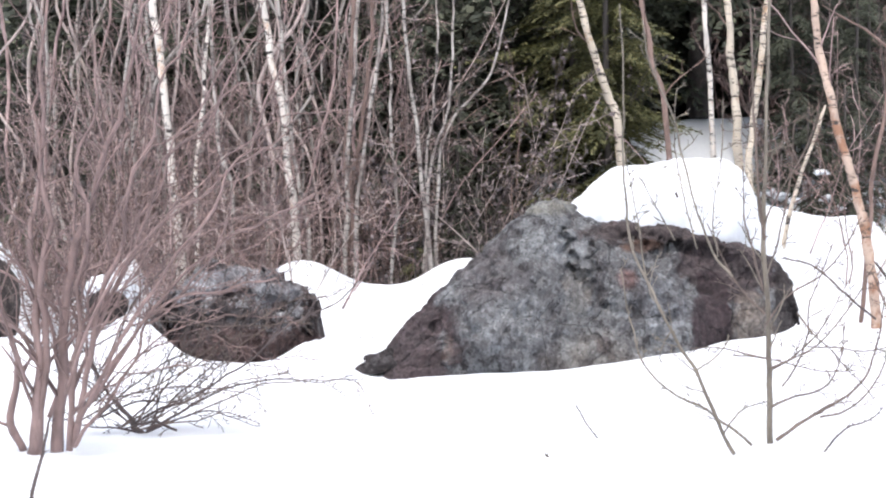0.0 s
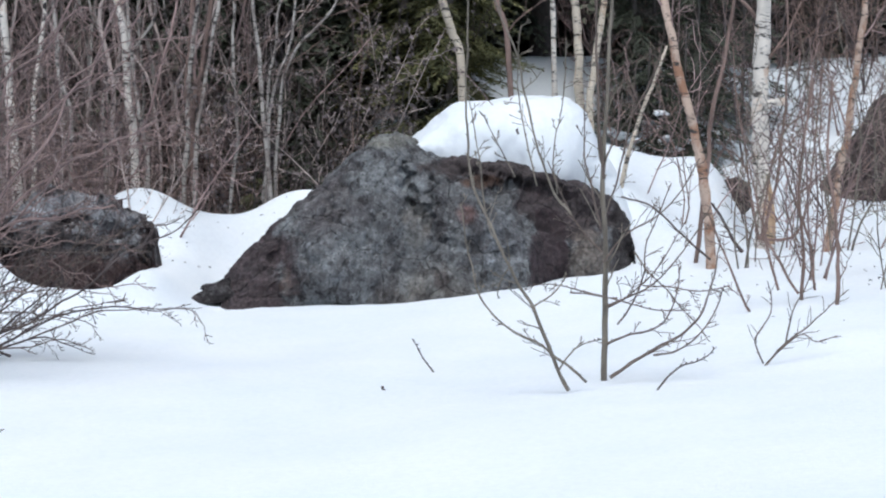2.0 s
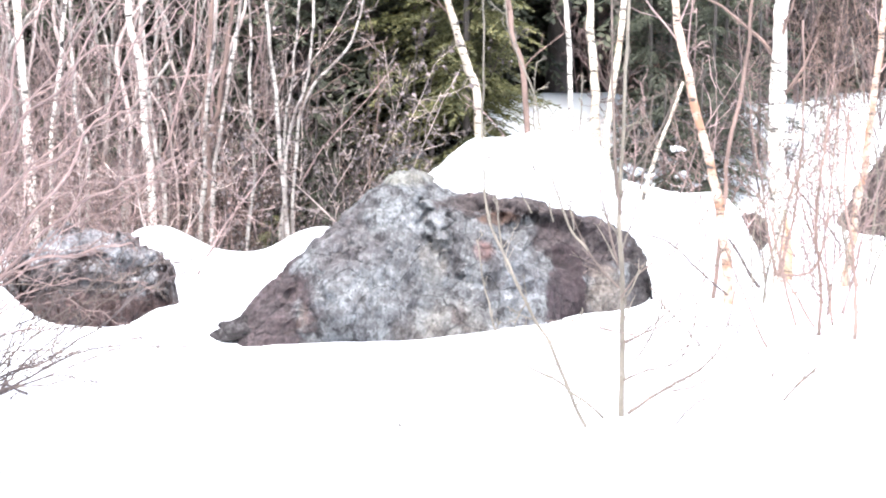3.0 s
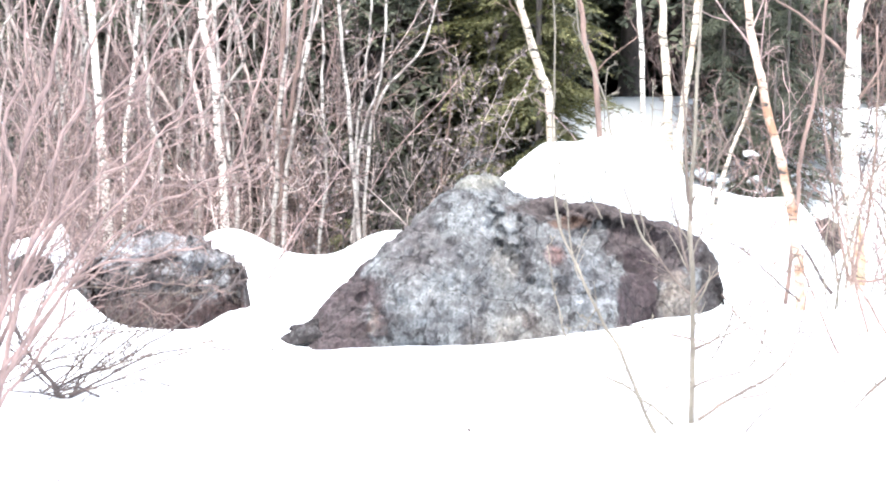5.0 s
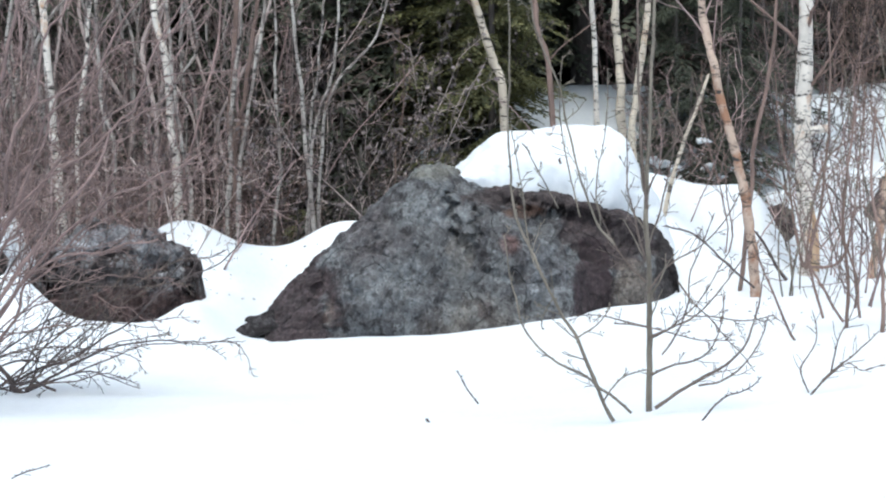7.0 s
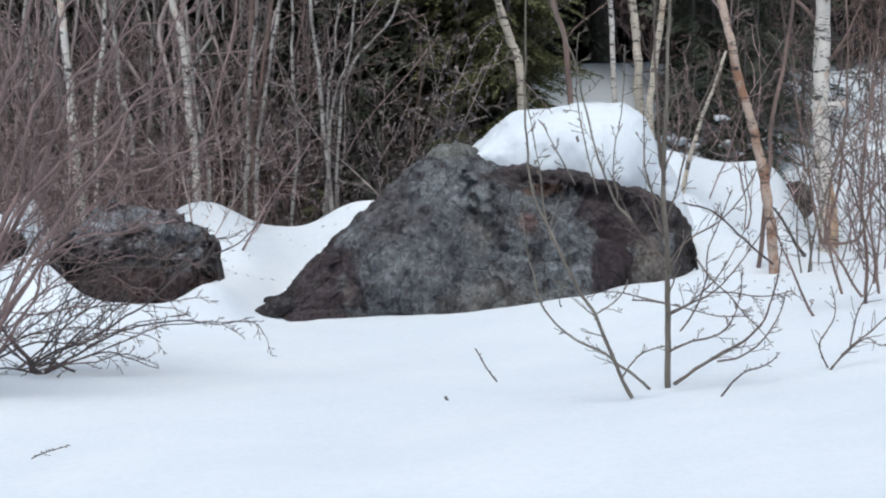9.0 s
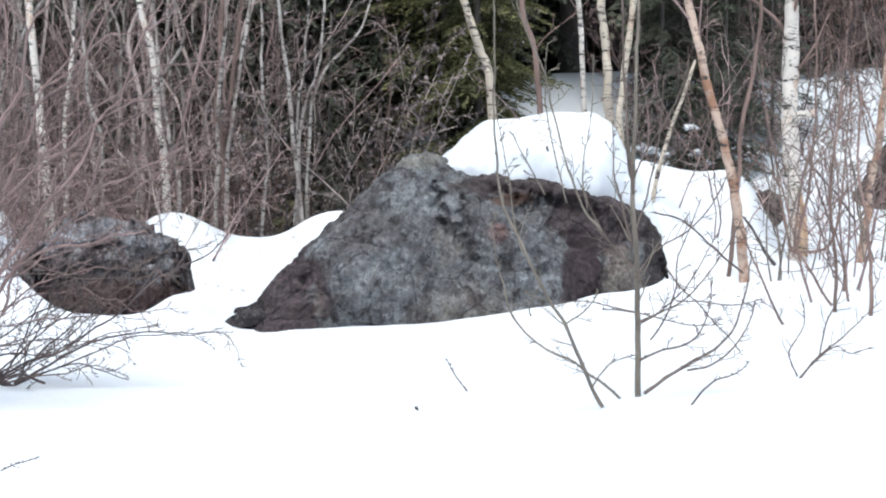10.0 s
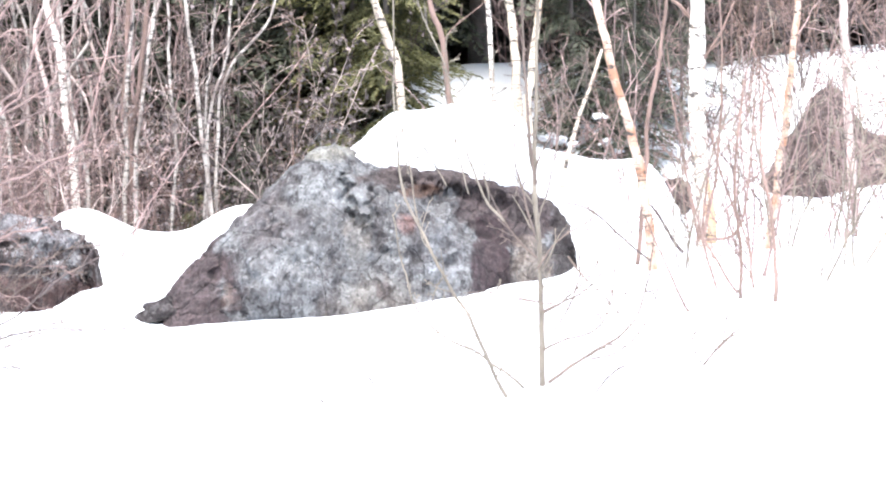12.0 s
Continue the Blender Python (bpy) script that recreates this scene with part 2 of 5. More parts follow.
class Tubes:
    """Collects tapered tubes into one mesh."""

    def __init__(self):
        self.verts, self.faces = [], []

    def add(self, points, r0, r1, sides=4, knots=0.0, rng=None, bud=0.0):
        ahead = (points[-1] - points[-2]).normalized() * bud
        stem = len(points)
        swell = [0.7, 0.75, 0.2] if bud else []
        points = list(points) + [points[-1] + ahead * (k + 0.4) for k in (0, 1.2, 3.2)][:len(swell)]
        n, start = len(points), len(self.verts)
        for i, p in enumerate(points):
            way = (points[min(i + 1, n - 1)] - points[max(i - 1, 0)])
            if way.length < 1e-6:
                way = Vector((0, 0, 1))
            way.normalize()
            a = way.cross(Vector((0.31, 0.93, 0.2))).normalized()
            b = way.cross(a)
            r = r0 + (r1 - r0) * i / (stem - 1) if i < stem else bud * swell[i - stem]
            if knots:
                r *= 1 + knots * rng.uniform(-1, 1)
            for k in range(sides):
                w = 2 * math.pi * k / sides
                self.verts.append(p + a * (r * math.cos(w)) + b * (r * math.sin(w)))
        for i in range(n - 1):
            for k in range(sides):
                j = (k + 1) % sides
                o = start + i * sides
                self.faces.append((o + k, o + j, o + sides + j, o + sides + k))
        self.faces.append(tuple(start + (n - 1) * sides + k for k in range(sides)))
        self.faces.append(tuple(start + k for k in reversed(range(sides))))

    def mesh(self, name, material):
        return mesh_of(name, self.verts, self.faces, material)


def wander(rng, at, way, length, bend=0.12, lift=0.0, steps=6):
    """A crooked line from a point; lift turns it upwards as it goes."""
    p, w = Vector(at), Vector(way).normalized()
    pts = [p.copy()]
    for _ in range(steps):
        w = (w + Vector((rng.gauss(0, bend), rng.gauss(0, bend), rng.gauss(0, bend) + lift))).normalized()
        p = p + w * (length / steps)
        pts.append(p.copy())
    return pts


def twigs_on(tubes, rng, line, r, count, length, level, lo=0.15, angle=0.8, lift=0.06, thin=0.0022, bias=(0, 0, 0), upto=1.0, kids=0, bud=0.0):
    """Side twigs along a line, with their own twigs down to the given level."""
    n, made = len(line), []
    for k in range(count):
        s = lo + (upto - lo) * (k + rng.random()) / count
        i = min(int(s * (n - 1)), n - 2)
        at = line[i].lerp(line[i + 1], s * (n - 1) - i)
        way = (line[i + 1] - line[i]).normalized()
        side = Vector((rng.gauss(0, 1), rng.gauss(0, 0.8), rng.gauss(0, 1)))
        side = (side - way * side.dot(way)).normalized()
        turn = angle * rng.uniform(0.6, 1.5)
        out = (way * math.cos(turn) + side * math.sin(turn) + Vector(bias)).normalized()
        le = length * rng.uniform(0.45, 1.1) * (1.15 - 0.6 * s)
        rr = max(thin, r * (1 - 0.75 * s) * 0.5)
        sub = wander(rng, at, out, le, 0.13, lift, 3 if level == 0 and thin > 0.003 else 5)
        tubes.add(sub, rr, max(thin * 0.7, rr * 0.35), 3, 0.0, None, bud)
        made.append((sub, rr, le))
        if level > 0:
            twigs_on(tubes, rng, sub, rr, kids or max(2, count // 3), le * 0.5, level - 1, 0.2, angle, lift, thin, bias, 1.0, 0, bud)
    return made


def smooth01(s):
    s = np.clip(s, 0, 1)
    return s * s * (3 - 2 * s)


# ---- the snow-covered ground ----
BUMPS = [  # x, y, height, half width, half depth
    (-2.087, 18.9, 0.712, 0.559, 0.45), (-1.421, 18.95, 0.219, 0.46, 0.4), (-0.737, 19.2, 0.682, 0.584, 0.45), (-1.7, 18.0, 0.24, 0.36, 0.6),
    (1.109, 23.4, 0.37, 1.606, 1.2), (1.62, 18.75, 0.34, 0.36, 0.4), (0.9, 19.5, 0.52, 0.7, 0.5), (-4.75, 19.5, 0.95, 0.5, 0.5), (-3.53, 19.35, 0.75, 0.26, 0.3),
    (-4.3, 17.65, 0.2, 0.6, 0.3), (3.3, 17.2, 0.06, 0.6, 0.5), (2.55, 15.9, 0.06, 0.6, 0.4), (-1.439, 16.9, -0.029, 0.31, 0.35),
    (1.969, 18.45, 0.303, 0.457, 0.45), (-3.108, 17.0, 0.438, 0.339, 0.35), (-1.797, 17.15, 0.245, 0.262, 0.5), (-2.45, 16.7, 0.167, 0.616, 0.4),
    (3.9, 19.4, 0.12, 0.6, 0.4), (2.85, 20.5, 0.27, 0.6, 0.38), (-0.15, 22.0, 0.5, 0.3, 0.5), (2.75, 19.35, 0.07, 0.3, 0.25), (2.5, 13.1, 0.08, 0.5, 0.4), (1.55, 16.65, 0.048, 0.5, 0.4), (-3.75, 17.6, 0.16, 0.45, 0.5),
]


def ground_height(x, y):
    x, y = np.asarray(x, float), np.asarray(y, float)
    near = np.exp(-((x / 30) ** 2 + ((y - 12) / 40) ** 2))
    z = 0.055 * ((x + 0.6) + np.sqrt((x + 0.6) ** 2 + 0.5)) * near - 0.12
    z = z - 0.017 * (17 - np.clip(y, 0, 17))
    steep = 0.3 + 0.7 * smooth01((x + 1.1) / 1.2)
    steep = steep * (1 - 0.12 * smooth01((x - 1.6) / 2.2))
    z = z + 1.65 * steep * smooth01((y - 18.2) / 7.6) + 0.008 * np.clip(y - 25.8, 0, 60)
    for bx, by, h, sx, sy in BUMPS:
        z = z + h * np.exp(-(((x - bx) / sx) ** 2 + ((y - by) / sy) ** 2))
    # the bank beside the boulder ends steeply
    z = z + 0.66 * np.exp(-((np.abs(x - 2.03) / 0.66) ** 6 + ((y - 19.35) / 0.5) ** 2))
    # a low drift in front of the boulder, dropping off behind
    crest = np.clip(0.0 + 0.022 * (x + 1.075), -0.01, 0.16) * smooth01((x + 1.9) / 0.6) * (1 - smooth01((x - 2.0) / 1.5))
    z = z + crest * np.where(y < 16.55, np.exp(-((y - 16.55) / 1.7) ** 2), np.exp(-((y - 16.55) / 0.35) ** 2))
    # wind-shaped swells
    z = z + 0.010 * np.sin(1.3 * x + 0.7 * y) + 0.007 * np.sin(2.9 * x - 1.7 * y + 1) + 0.010 * np.sin(0.6 * x - 2.2 * y)
    rough = smooth01((y - 15.5) / 3)
    z = z + rough * (0.014 * np.sin(6.1 * x + 2.3 * y) * np.sin(4.7 * y - 1.9 * x) + 0.02 * np.sin(3.3 * x + 1) * np.sin(3.9 * y) + 0.009 * np.sin(11.3 * x + 3.1 * y) * np.sin(9.1 * y - 4.3 * x + 2))
    return z


def height(x, y):
    return float(ground_height(x, y))


def steps_out(lo, hi, fine, far):
    mid = np.arange(lo, hi, fine)
    grow, d, p = [], fine, hi
    while p < far:
        grow.append(p)
        d *= 1.25
        p += d
    back = [lo - (g - hi) - fine for g in grow]
    return np.concatenate([back[::-1], mid, grow])


def build_ground():
    xs, ys = steps_out(-6, 6.5, 0.06, 700), steps_out(9, 24, 0.07, 700)
    gx, gy = np.meshgrid(xs, ys)
    gz = ground_height(gx, gy)
    nx, ny = len(xs), len(ys)
    verts = np.stack([gx, gy, gz], -1).reshape(-1, 3)
    faces = [(j * nx + i, j * nx + i + 1, (j + 1) * nx + i + 1, (j + 1) * nx + i) for j in range(ny - 1) for i in range(nx - 1)]
    ob = new("ground", mesh_of("ground", verts, faces, SNOW))
    tagged(ob, "smooth deep white snow covering sloping ground", "snow", kind="structure")


build_ground()


# ---- boulders ----
def curve(points):
    xs, zs = [p[0] for p in points], [p[1] for p in points]

    def f(x):
        fine = np.interp(np.linspace(x - 0.05, x + 0.05, 9), xs, zs)
        return float(fine.mean())
    return f


def loft(name, x0, x1, top, base, front, ridge, back, material, nx=150, nv=70, pf=1.0, qf=0.8, lumps=(), origin=(0, 0, 0), push=None, seed=0.0):
    """A body along x: for each x a rounded section from the front foot over the ridge to the back foot, roughened."""
    bm = bmesh.new()
    grid = []
    for i in range(nx):
        x = x0 + (x1 - x0) * i / (nx - 1)
        row = []
        for j in range(nv):
            v = j / (nv - 1)
            a = min(v, 1 - v) * math.pi
            foot = front(x) if v < 0.5 else back(x)
            y = ridge(x) + (foot - ridge(x)) * math.cos(a) ** pf
            z = base(x) + (top(x) - base(x)) * math.sin(a) ** qf
            if push and v < 0.5:
                y += push(x, z)
            row.append(bm.verts.new((x - origin[0], y - origin[1], z - origin[2])))
        grid.append(row)
    for i in range(nx - 1):
        for j in range(nv - 1):
            bm.faces.new((grid[i][j], grid[i + 1][j], grid[i + 1][j + 1], grid[i][j + 1]))
    bmesh.ops.recalc_face_normals(bm, faces=bm.faces)
    bm.normal_update()
    for v in bm.verts:
        p = v.co + Vector((seed, 2 * seed, 3 * seed))
        v.co += v.normal * sum(d * noise.fractal(p * s, 0.9, 2.1, 5) for s, d in lumps)
    me = bpy.data.meshes.new(name)
    bm.to_mesh(me)
    bm.free()
    me.materials.append(material)
    me.polygons.foreach_set("use_smooth", [True] * len(me.polygons))
    return me


def lump(name, radii, material, seed, lumps, squareness=0.85, segs=56):
    """A rounded stone or drift about its own centre."""
    bm = bmesh.new()
    bmesh.ops.create_uvsphere(bm, u_segments=segs, v_segments=segs // 2, radius=1)
    for v in bm.verts:
        c = [math.copysign(abs(q) ** squareness, q) for q in v.co]
        v.co = Vector(c)
        p = v.co * 1.0 + Vector((seed, seed * 1.7, seed * 0.6))
        v.co *= 1 + sum(d * noise.fractal(p * s, 0.9, 2.1, 5) for s, d in lumps)
        v.co = Vector((v.co.x * radii[0], v.co.y * radii[1], v.co.z * radii[2]))
    me = bpy.data.meshes.new(name)
    bm.to_mesh(me)
    bm.free()
    me.materials.append(material)
    me.polygons.foreach_set("use_smooth", [True] * len(me.polygons))
    return me


ROCK_TOP = curve([(-1.37, -0.5), (-1.335, -0.17), (-1.305, -0.02), (-1.22, 0.13), (-0.98, 0.36), (-0.74, 0.61),
                  (-0.51, 0.85), (-0.27, 1.05), (-0.12, 1.13), (0.0, 1.12), (0.13, 1.055), (0.29, 1.0), (0.73, 0.96),
                  (1.1, 0.89), (1.42, 0.80), (1.62, 0.65), (1.75, 0.45), (1.80, 0.22), (1.82, -0.5)])
ROCK_RIDGE = curve([(-1.7, 17.35), (-0.8, 17.6), (0.0, 17.95), (0.8, 18.05), (1.8, 18.0)])
ROCK_FRONT = curve([(-1.7, 17.1), (-1.0, 16.95), (0.0, 16.95), (0.9, 17.1), (1.4, 17.32), (1.8, 17.55)])


CRACKS = [  # from x, z to x, z; depth, half width
    (0.02, 0.93, 0.10, 0.62, 0.085, 0.03), (0.10, 0.62, 0.34, 0.36, 0.055, 0.028), (0.34, 0.96, 0.72, 0.74, 0.08, 0.04), (0.72, 0.76, 1.0, 0.5, 0.04, 0.06),
    (0.25, 0.82, 0.20, 0.52, 0.05, 0.025), (-0.45, 0.6, -0.33, 0.33, 0.04, 0.025), (-0.15, 0.6, -0.28, 0.3, 0.03, 0.03), (0.48, 0.93, 0.86, 0.82, 0.07, 0.022),
    (0.62, 0.45, 0.80, 0.2, 0.03, 0.03), (-0.75, 0.5, -0.62, 0.1, 0.03, 0.03),
    (-0.95, 0.25, -0.80, -0.15, 0.05, 0.04), (-0.30, 0.95, -0.62, 0.45, 0.05, 0.04), (0.5, 0.86, 0.95, 0.76, 0.05, 0.025), (1.15, 0.75, 1.45, 0.5, 0.08, 0.05),
]


def rock_push(x, z):
    """The main face ends at an edge that runs down to the right; beyond it the stone steps back, then bulges again."""
    edge = 0.10 + max(0.0, 1.0 - z) * 1.35 if z > 0.38 else 0.94
    s = float(smooth01((x - edge) / 0.12))
    bulge = math.exp(-(((x - 1.42) / 0.2) ** 2 + ((z - 0.3) / 0.3) ** 2))
    step = 0.20 * s - 0.12 * bulge * s
    cell = noise.voronoi(Vector((x * 2.4 + 0.35 * z, 3.7, z * 2.1)))[0]
    chip = noise.voronoi(Vector((x * 6.5 - 2.0 * z, 1.3, z * 5.0 + x)))[0]
    step += 0.12 * (cell[0] - 0.35) + 0.06 * (chip[0] - 0.35) + 0.03 * math.sin(5.3 * x + 4.1 * z)
    for ax, az, bx, bz, depth, width in CRACKS:
        t = ((x - ax) * (bx - ax) + (z - az) * (bz - az)) / ((bx - ax) ** 2 + (bz - az) ** 2)
        t = min(max(t, 0), 1)
        wobble = 0.03 * math.sin(17 * t + 9 * ax) + 0.012 * math.sin(43 * t)
        off = math.hypot(x - ax - t * (bx - ax) + wobble, z - az - t * (bz - az))
        step += depth * math.exp(-(off / width) ** 2)
    return step * float(smooth01((ROCK_TOP(x) + 0.02 - z) / 0.22))


GRANITE = stone_material(
    "lichen_granite", (0.076, 0.074, 0.078), (0.040, 0.036, 0.038), (0.127, 0.129, 0.132), 0.49,
    patches=[(-1.25, 0.1, 0.47, 0.55, 0.10, (0.048, 0.032, 0.034), 0.9), (0.95, 0.90, 0.75, 0.12, 0.08, (0.052, 0.038, 0.037), 0.92),
             (1.28, 0.64, 0.42, 0.26, 0.08, (0.046, 0.033, 0.034), 0.92), (1.10, 0.2, 0.15, 0.42, 0.07, (0.034, 0.021, 0.024), 0.95),
             (1.72, 0.45, 0.16, 0.55, 0.15, (0.037, 0.030, 0.030), 0.9), (1.42, 0.2, 0.15, 0.24, 0.2, (0.167, 0.142, 0.122), 0.8),
             (0.48, 0.58, 0.065, 0.06, 0.4, (0.200, 0.100, 0.085), 0.5), (0.12, 0.5, 0.10, 0.16, 0.2, (0.230, 0.222, 0.205), 0.5),
             (-0.1, 1.09, 0.25, 0.05, 0.4, (0.274, 0.270, 0.229), 0.45), (-0.55, 0.62, 0.25, 0.25, 0.3, (0.096, 0.083, 0.086), 0.55),
             (0.25, 0.0, 0.3, 0.2, 0.3, (0.148, 0.132, 0.115), 0.5), (-0.82, 0.08, 0.04, 0.09, 0.3, (0.178, 0.126, 0.100), 0.3),
             (0.75, 0.35, 0.16, 0.22, 0.25, (0.155, 0.159, 0.170), 0.55), (-0.05, 0.78, 0.22, 0.1, 0.3, (0.215, 0.222, 0.228), 0.5),
             (0.62, 0.80, 0.16, 0.05, 0.2, (0.089, 0.049, 0.033), 0.8), (0.30, 0.12, 0.06, 0.06, 0.2, (0.081, 0.063, 0.059), 0.7),
             (0.62, 0.62, 0.04, 0.03, 0.2, (0.030, 0.025, 0.027), 0.9),
             (-0.38, 0.28, 0.3, 0.2, 0.25, (0.167, 0.174, 0.181), 0.6), (0.92, 0.8, 0.10, 0.04, 0.15, (0.022, 0.018, 0.019), 0.9)])

boulder = new("boulder", loft("boulder", -1.37, 1.82, ROCK_TOP, lambda x: -0.6, ROCK_FRONT, ROCK_RIDGE,
                              lambda x: ROCK_RIDGE(x) + 1.1, GRANITE, 400, 210, 1.0, 0.82,
                              ((0.9, 0.04), (2.3, 0.045), (5.5, 0.026), (12.0, 0.014), (24.0, 0.008)), (0, 17.5, 0), rock_push))
boulder.location = (0, 17.5, 0)
tagged(boulder, "large grey lichen-crusted granite boulder half sunk in snow", "boulder")

CAP_TOP = curve([(0.02, 0.98), (0.09, 1.09), (0.23, 1.235), (0.38, 1.36), (0.575, 1.40), (0.79, 1.42), (1.05, 1.445), (1.25, 1.435),
                 (1.36, 1.37), (1.45, 1.23), (1.55, 1.05), (1.68, 0.84), (1.78, 0.55), (1.85, 0.3)])
rock_tree = BVHTree.FromPolygons([v.co + boulder.location for v in boulder.data.vertices], [p.vertices for p in boulder.data.polygons])


def cap_front(x):
    return ROCK_RIDGE(x) - 0.05 + 0.24 * float(smooth01((x - 0.9) / 0.9)) + 0.02 * math.sin(9 * x) + 0.012 * math.sin(23 * x + 1)


def cap_base(x):
    hits = [rock_tree.ray_cast(Vector((x + 0.03 * k, cap_front(x), 3)), Vector((0, 0, -1)))[0] for k in range(-3, 4)]
    level = [h.z for h in hits if h]
    return min((sum(level) / len(level) if level else 0.3) - 0.04, CAP_TOP(x) - 0.04)


cap = new("snow_cap", loft("snow_cap", 0.02, 1.85, CAP_TOP, cap_base, cap_front,
                           lambda x: ROCK_RIDGE(x) + 0.45, lambda x: ROCK_RIDGE(x) + 1.5, SNOW, 150, 80, 1.0, 0.66,
                           ((1.3, 0.03), (4.0, 0.016), (10.0, 0.008)), (0.9, 18, 0.8), None, 4.0))
cap.location = (0.9, 18, 0.8)
tagged(cap, "thick rounded cap of snow on the large boulder", "snow")

FROST_STONE = stone_material("mossy_dark_stone", (0.085, 0.062, 0.060), (0.034, 0.025, 0.024), (0.19, 0.182, 0.184), 0.53,
                             patches=[(-0.35, 0.24, 0.24, 0.09, 0.15, (0.33, 0.33, 0.345), 0.65), (0.0, 0.33, 0.24, 0.08, 0.15, (0.33, 0.33, 0.345), 0.65),
                                      (0.3, 0.22, 0.2, 0.07, 0.15, (0.28, 0.285, 0.30), 0.55), (-0.1, 0.06, 0.5, 0.07, 0.12, (0.05, 0.041, 0.041), 0.7),
                                      (0.1, -0.2, 0.6, 0.16, 0.12, (0.125, 0.078, 0.072), 0.75)], scale=3.6)
DARK_STONE = stone_material("dark_stone", (0.044, 0.036, 0.037), (0.02, 0.016, 0.016), (0.068, 0.061, 0.062), 0.56, scale=3.0)
BROWN_STONE = stone_material("brown_stone", (0.10, 0.077, 0.067), (0.04, 0.03, 0.028), (0.135, 0.117, 0.105), 0.6, scale=2.6)
BROWN_PALE = stone_material("weathered_brown_stone", (0.185, 0.140, 0.126), (0.085, 0.062, 0.057), (0.23, 0.195, 0.18), 0.6, scale=2.6)


def wedge(corners, material, seed):
    """A broken sliver of stone: the hull of its corners, cut finer and chipped."""
    bm = bmesh.new()
    for c in corners:
        bm.verts.new(c)
    bmesh.ops.convex_hull(bm, input=bm.verts)
    bmesh.ops.subdivide_edges(bm, edges=bm.edges[:], cuts=5, use_grid_fill=True)
    bm.normal_update()
    for v in bm.verts:
        p = v.co * 9 + Vector((seed, 0, 0))
        v.co += v.normal * (0.022 * noise.fractal(p, 0.9, 2.1, 4)) + noise.noise_vector(p * 0.6) * 0.012
    me = bpy.data.meshes.new("stone")
    bm.to_mesh(me)
    bm.free()
    me.materials.append(material)
    return me


slab = new("stone", wedge([(-0.15, -0.06, -0.10), (-0.13, 0.10, -0.12), (-0.05, -0.05, 0.02), (-0.02, 0.1, 0.03), (0.12, -0.03, 0.13),
                           (0.16, 0.12, 0.12), (0.2, -0.08, -0.02), (0.12, -0.09, -0.09), (-0.03, -0.09, -0.11), (0.16, 0.1, -0.1)], DARK_STONE, 2.0))
slab.location = (-1.38, 17.27, -0.01)
slab.scale = (0.92, 0.9, 0.78)
tagged(slab, "thin dark slab of stone against the large boulder", "stone")
chip = new("stone", lump("stone", (0.035, 0.04, 0.018), DARK_STONE, 3.1, ((1.5, 0.25), (5, 0.12)), 0.75, 28))
chip.matrix_world = pose(-1.40, 17.27, 0.022, 0, -25, 30)
tagged(chip, "small dark chip of stone lying on the slab", "stone")


def stone(at, radii, material, seed, label, turn=0, lean=0, square=0.85):
    ob = new("boulder", lump("boulder", radii, material, seed, ((0.8, 0.12), (2.2, 0.07), (6, 0.025)), square))
    ob.matrix_world = pose(*at, 0, lean, turn)
    return tagged(ob, label, "boulder")


LOW_TOP = curve([(-3.12, -0.3), (-3.04, 0.34), (-2.92, 0.49), (-2.79, 0.575), (-2.63, 0.63), (-2.42, 0.64), (-2.215, 0.62), (-2.09, 0.555),
                 (-1.93, 0.52), (-1.84, 0.45), (-1.79, 0.37), (-1.77, -0.3)])


def low_push(x, z):
    """Undercut foot, a ledge across the face and a torn notch at one end."""
    mid = max(0.0, 1 - ((x + 2.42) / 0.6) ** 2)
    foot = 0.26 * float(smooth01((0.3 - z) / 0.35)) * mid
    ledge = 0.13 * float(smooth01((0.33 + 0.04 * math.sin(7 * x) - z) / 0.05))
    cell = noise.voronoi(Vector((x * 5.5, 2.2, z * 3.4 + x)))[0]
    seam = 0.10 * math.exp(-((z - 0.42 - 0.06 * math.sin(5 * x + 1)) / 0.03) ** 2)
    return foot + ledge + 0.16 * (cell[0] - 0.3) + seam


low = new("boulder", loft("boulder", -3.12, -1.77, LOW_TOP, lambda x: -0.4, lambda x: 17.1 + 0.5 * ((x + 2.42) / 0.65) ** 2, lambda x: 17.55, lambda x: 18.3 - 0.3 * ((x + 2.42) / 0.65) ** 2,
                          FROST_STONE, 170, 110, 1.0, 0.75, ((1.2, 0.05), (3.0, 0.07), (8.0, 0.06), (19.0, 0.03)), (-2.42, 17.55, 0.26), low_push, 7.0))
low.location = (-2.42, 17.55, 0.26)
tagged(low, "rough dark boulder with frosted lichen top in a snow hollow", "boulder")
stone((-4.42, 17.95, 0.36), (0.32, 0.32, 0.36), BROWN_STONE, 5.2, "dark brown boulder rising from the snow behind a bush", 20)
stone((-3.42, 17.85, 0.36), (0.15, 0.16, 0.13), BROWN_STONE, 7.7, "small dark brown stone with snow on its top", 40)
FAR_TOP = curve([(3.48, 0.2), (3.6, 0.66), (3.75, 0.82), (3.9, 1.06), (4.05, 1.33), (4.17, 1.5), (4.27, 1.5), (4.4, 1.33), (4.5, 1.16),
                 (4.65, 1.13), (4.9, 1.1), (5.2, 0.9), (5.4, 0.2)])
far_boulder = new("boulder", loft("boulder", 3.48, 5.4, FAR_TOP, lambda x: 0.1, lambda x: 20.1 + 0.1 * (x - 4.2) ** 2, lambda x: 20.5, lambda x: 21.3,
                                  BROWN_PALE, 110, 60, 1.0, 0.85, ((1.1, 0.08), (3.0, 0.05), (8.0, 0.02)), (4.3, 20.4, 0.8), None, 2.0))
